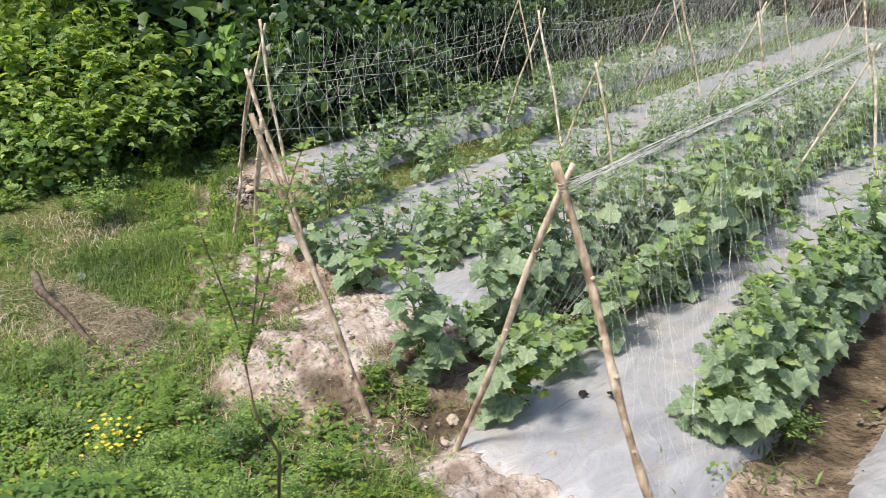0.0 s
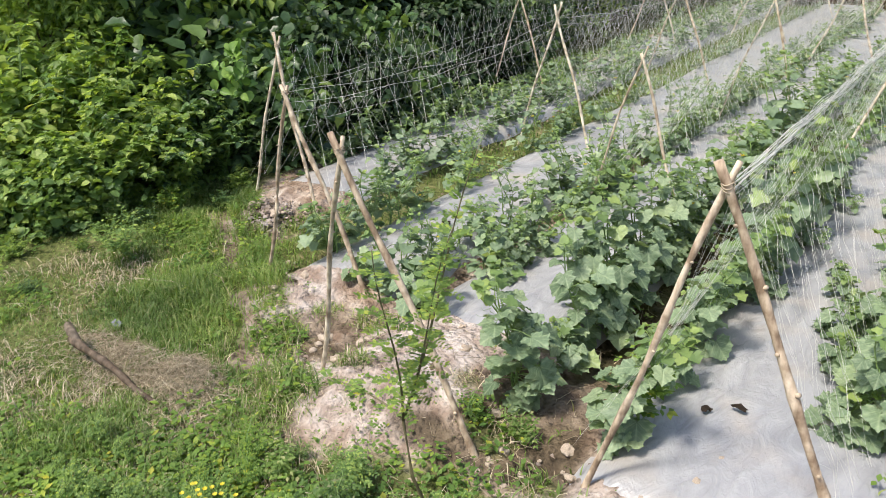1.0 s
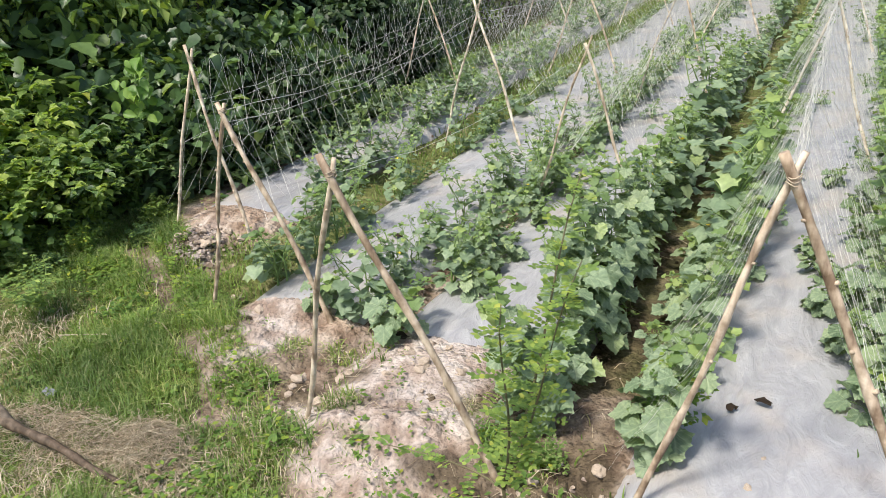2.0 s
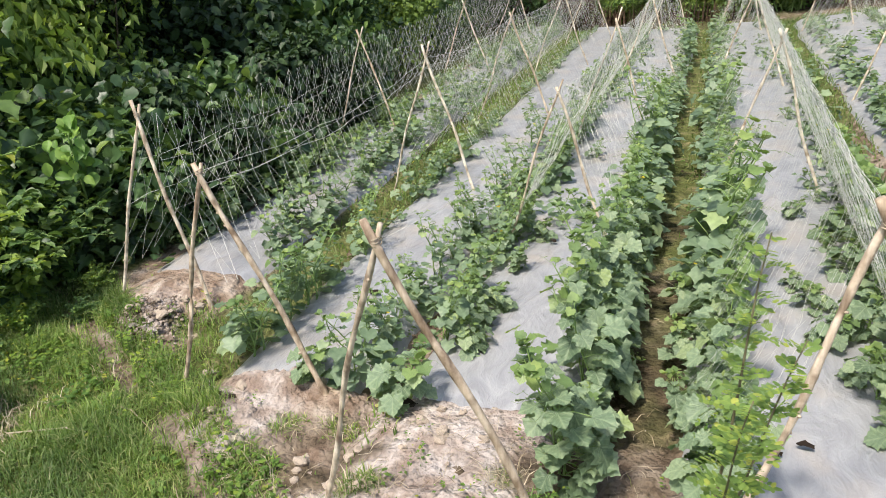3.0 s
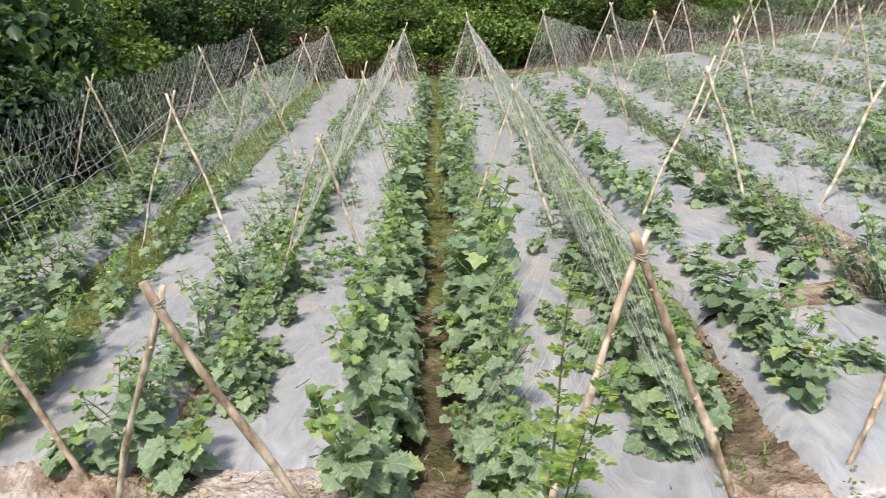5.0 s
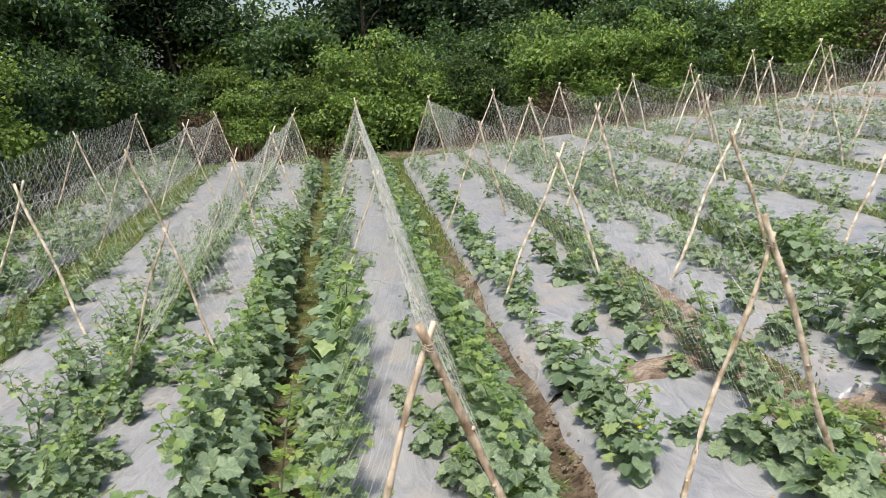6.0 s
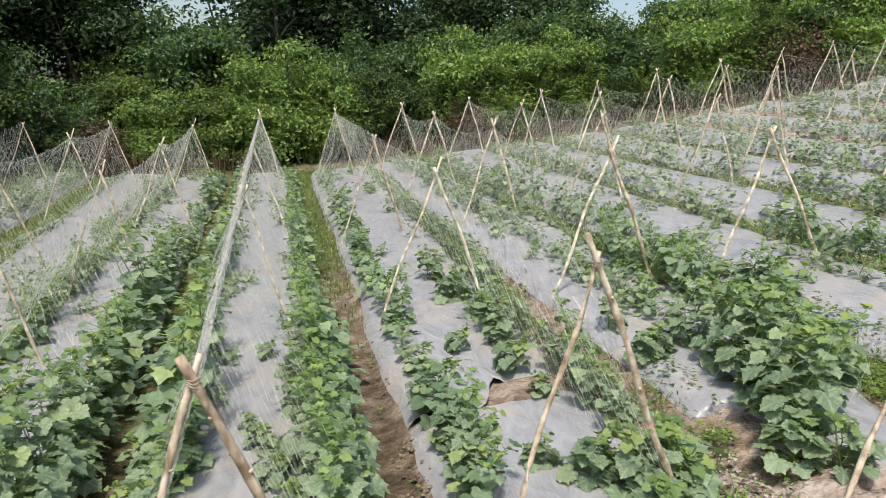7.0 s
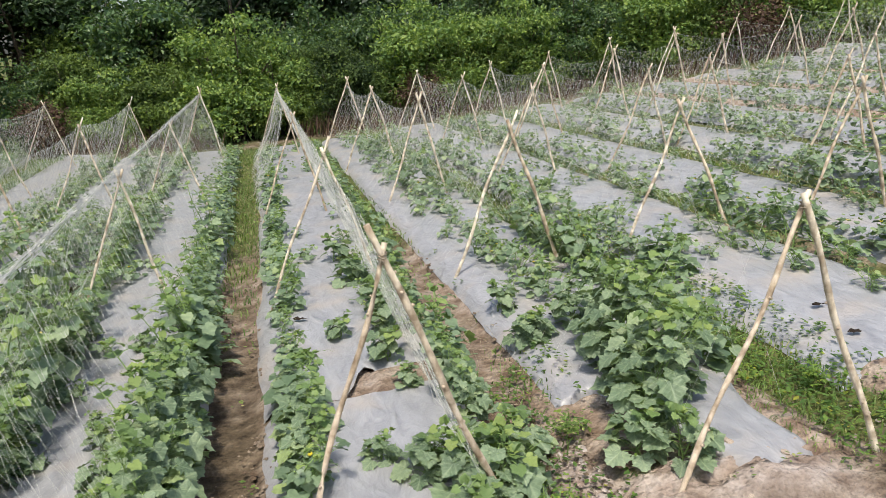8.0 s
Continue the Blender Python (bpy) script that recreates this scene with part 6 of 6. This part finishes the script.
# torn holes and scraps on the film
for x, y, s in ((0.02, 0.64, 0.035), (-0.1, 0.56, 0.03), (-2.43, 1.75, 0.035), (1.34, 3.43, 0.05), (-1.45, 2.8, 0.03), (3.1, 2.6, 0.05), (4.7, 1.9, 0.05), (4.6, 1.45, 0.05), (-1.75, 0.62, 0.045)):
    bm = bmesh.new()
    bmesh.ops.create_circle(bm, cap_ends=True, segments=11, radius=s)
    for v in bm.verts:
        v.co.x *= q.uniform(0.6, 1.3)
        v.co.y *= q.uniform(0.4, 0.9)
        v.co.z += q.uniform(0.0, 0.02)
    bmesh.ops.triangulate(bm, faces=bm.faces)
    me = bpy.data.meshes.new("torn_scrap")
    bm.to_mesh(me)
    bm.free()
    me.materials.append(HOLE)
    ob = new("torn_scrap", me)
    ob.location = (x, y, ground_z(x, y) + 0.035)
    ob.modifiers.new("thick", "SOLIDIFY").thickness = 0.002
    tagged(ob, "small dark dry leaf scrap lying on the film", "scrap", "dark scraps")
for x, y in ((-3.25, -0.4), (-2.3, -1.25)):
    b = Build()
    for i in range(5):
        for j in range(4):
            b.v.append((0.02 * i - 0.04, 0.012 * j - 0.02, 0.008 + 0.008 * math.sin(2 * i + 3 * j) + 0.004 * j))
    b.f = [(i * 4 + j, i * 4 + j + 1, i * 4 + j + 5, i * 4 + j + 4) for i in range(4) for j in range(3)]
    ob = new("paper_scrap", b.mesh("paper_scrap", RAG))
    ob.location = (x, y, ground_z(x, y) + 0.02)
    tagged(ob, "crumpled whitish plastic scrap lying in grass", "litter", "litter scraps")


# ---- tall weeds near the camera ----
def tall_weed(at, height, seed, label, stems=4, leaf=0.035, spread=0.35, mat=WEED, woody=TWIG, gap=0.04, flowers=False):
    rnd_ = random.Random(seed)
    t = thing("tall_weed", at, label, "weed", "tall weeds")
    stem, leaves = Build(), Build()
    for s in range(stems):
        a = rnd_.uniform(0, 6.28) if s else 0
        out = spread * rnd_.uniform(0.5, 1.1) * (0.15 if s == 0 else 1)
        hh = height * (1 if s == 0 else rnd_.uniform(0.65, 0.95))
        start = Vector((0, 0, -0.03)) if s == 0 else Vector((0, 0, height * rnd_.uniform(0.08, 0.3)))
        end = Vector((out * math.cos(a), out * math.sin(a), hh))
        pts = [start.lerp(end, u) + Vector((0.015 * math.sin(6 * u + s), 0.015 * math.cos(5 * u + s), 0)) for u in np.linspace(0, 1, 9)]
        stem.tube(pts, [0.007 - 0.0055 * i / 8 for i in range(9)], 5)
        n = int((end - start).length / gap)
        for i in range(n):
            u = 0.22 + 0.78 * i / n
            p = start.lerp(end, u)
            for side in (0, math.pi):
                b = i * 1.9 + side + rnd_.uniform(-0.4, 0.4)
                d = Vector((math.cos(b), math.sin(b), rnd_.uniform(-0.2, 0.6))).normalized()
                # a short leaf stalk with paired leaflets
                m = rnd_.randint(2, 4)
                for w in range(m):
                    c = p + d * leaf * (0.5 + 0.75 * w)
                    e = d.cross(Vector((0, 0, 1))).normalized()
                    for f in (e, -e, d) if w == m - 1 else (e, -e):
                        L = leaf * rnd_.uniform(0.6, 1.1) * (1.1 - 0.4 * u)
                        g = (f + d * 0.4).normalized()
                        x = g.cross(Vector((rnd_.uniform(-0.4, 0.4), rnd_.uniform(-0.4, 0.4), 1))).normalized() * L * 0.3
                        leaves.add([c, c + g * L * 0.5 + x, c + g * L - Vector((0, 0, L * 0.2)), c + g * L * 0.5 - x], [(0, 1, 2), (0, 2, 3)])
    tagged(part("stem", stem.mesh("stem", woody), t), kind="stuff")
    tagged(part("foliage", leaves.mesh("foliage", mat), t), kind="stuff")
    if flowers:
        fl = Build()
        for _ in range(42):
            c = Vector((rnd_.gauss(0, 0.06), rnd_.gauss(0, 0.055), height * rnd_.uniform(0.5, 1.2)))
            for w in np.linspace(0, 6.28, 6)[:-1]:
                d = Vector((math.cos(w), math.sin(w), 0.4)) * 0.01
                e = Vector((-math.sin(w), math.cos(w), 0)) * 0.006
                fl.add([c, c + d * 0.6 + e, c + d, c + d * 0.6 - e], [(0, 1, 2, 3)])
        tagged(part("blossom", fl.mesh("blossom", PETAL), t, "small yellow flowers"), kind="stuff")
    return t


def gz(x, y):
    return (x, y, ground_z(x, y))


def sapling():
    """A slim multi-stemmed sapling with feathery yellow-green leaves on dark stems."""
    rnd_ = random.Random(31)
    at = Vector(gz(-0.46, -0.96))
    t = thing("sapling", at, "slim dark-stemmed sapling with small yellow-green leaflets", "sapling")
    fork = Vector((-0.463, -1.03, 0.78)) - at
    part("trunk", Build().tube([(0, 0, -0.05), Vector((0.02, 0.02, 0.4)), fork * 0.75 + Vector((0.01, 0, 0)), fork], [0.007, 0.0065, 0.0055, 0.005], 7).mesh("trunk", TWIG), t)
    for tip, r0 in (((-0.39, -1.16, 1.36), 0.0038), ((-0.3, -0.98, 1.38), 0.0038), ((-0.36, -0.8, 1.5), 0.0045), ((-0.82, -0.95, 0.74), 0.003)):
        end = Vector(tip) - at
        pts = [fork.lerp(end, u) + Vector((0.012 * math.sin(5 * u), 0.012 * math.cos(4 * u) - 0.012, 0.03 * math.sin(3.14 * u))) for u in np.linspace(0, 1, 8)]
        st = part("stem", Build().tube(pts, [r0 * (1 - 0.7 * u) for u in np.linspace(0, 1, 8)], 6).mesh("stem", TWIG), t)
        lv = Build()
        n = int((end - fork).length / (0.02 if r0 > 0.0035 else 0.034))
        for i in range(n):
            u = 0.1 + 0.9 * i / n
            f = u * 7
            j = min(6, int(f))
            p = pts[j].lerp(pts[j + 1], f - j)
            b = i * 2.4 + rnd_.uniform(-0.4, 0.4)
            d = Vector((math.cos(b), math.sin(b), rnd_.uniform(0.0, 0.7))).normalized()
            e = d.cross(Vector((0, 0, 1))).normalized()
            up = e.cross(d)
            ln = rnd_.uniform(0.04, 0.078) * (1.1 - 0.45 * u)
            pairs = 6
            for w in range(1, pairs + 1):
                c = p + d * (ln * w / pairs) - Vector((0, 0, 0.35 * ln * (w / pairs) ** 2))
                for g0 in (e, -e) if w < pairs else (e, -e, d * 1.5):
                    L = rnd_.uniform(0.012, 0.02)
                    g = (g0 + d * 0.35 + up * rnd_.uniform(-0.3, 0.2)).normalized()
                    x = g.cross(up).normalized() * L * 0.3
                    lv.add([c, c + g * L * 0.35 + x, c + g * L * 0.8 + x * 0.8, c + g * L, c + g * L * 0.8 - x * 0.8, c + g * L * 0.35 - x], [(0, 1, 2, 3), (0, 3, 4, 5)])
        tagged(part("foliage", lv.mesh("foliage", FEATHER), st), kind="stuff")


sapling()
tall_weed(gz(-4.0, 0.15), 0.42, 77, "pale-green bushy weed in the grass", 6, 0.04, 0.25, LIME, STEM, 0.05)
tall_weed(gz(-0.32, 0.3), 0.45, 2, "yellow-green leggy weed with small paired leaflets", 3, 0.042, 0.12, WEED, STEM, 0.03)
tall_weed(gz(-1.38, -1.12), 0.24, 4, "low weed with a cluster of yellow flowers", 5, 0.03, 0.12, WEED, STEM, 0.04, True)
for i, (x, y, h) in enumerate(((-1.75, -1.15, 0.16), (-1.2, -0.95, 0.2), (-1.05, -0.75, 0.25), (-0.65, -0.5, 0.2), (-0.75, 0.1, 0.16), (-0.95, 0.0, 0.14), (-1.45, -0.7, 0.18), (-2.0, -1.3, 0.15), (-4.6, 0.45, 0.3), (2.3, 0.55, 0.2), (2.6, 1.2, 0.15), (4.1, 1.2, 0.16), (3.95, 1.8, 0.15), (1.9, 1.0, 0.2), (0.72, 0.95, 0.2))):
    tall_weed(gz(x, y), h, 20 + i, "small leafy green weed on bare soil", 4, 0.03, 0.12, (GRASS, WEED)[i % 2], STEM, 0.03)

# the rank growth before the bed ends
q = random.Random(63)
RANK = [tall_weed((0, 0, 0), h, 200 + i, lab, st, lf, sp, mt, STEM, 0.03) for i, (h, st, lf, sp, mt, lab) in enumerate(((0.3, 6, 0.026, 0.16, WEED, "bushy bright-green weed in the grass"), (0.36, 5, 0.032, 0.12, LIME, "leafy mid-green weed in the grass"), (0.24, 7, 0.02, 0.18, GRASS, "fine-leaved green weed in the grass")))]
first = set()
for _ in range(46):
    x, y = q.uniform(-2.4, -0.35), q.uniform(-1.3, -0.45)
    if y > -0.62 and x < -1.5 or (x + 2.5) ** 2 / 0.3 + (y + 0.55) ** 2 / 0.05 < 1:
        continue
    src = RANK[q.randint(0, 2)]
    sc = q.uniform(0.4, 0.85) * (0.8 if x < -1.6 else 1.0)
    m = Matrix.Translation(gz(x, y)) @ Matrix.Rotation(q.uniform(0, 6.28), 4, "Z") @ Matrix.Scale(sc, 4)
    if src.name in first:
        copy_thing(src, m @ Matrix.Diagonal((*(1 / v for v in src.scale), 1)))
    else:
        first.add(src.name)
        src.matrix_basis = m
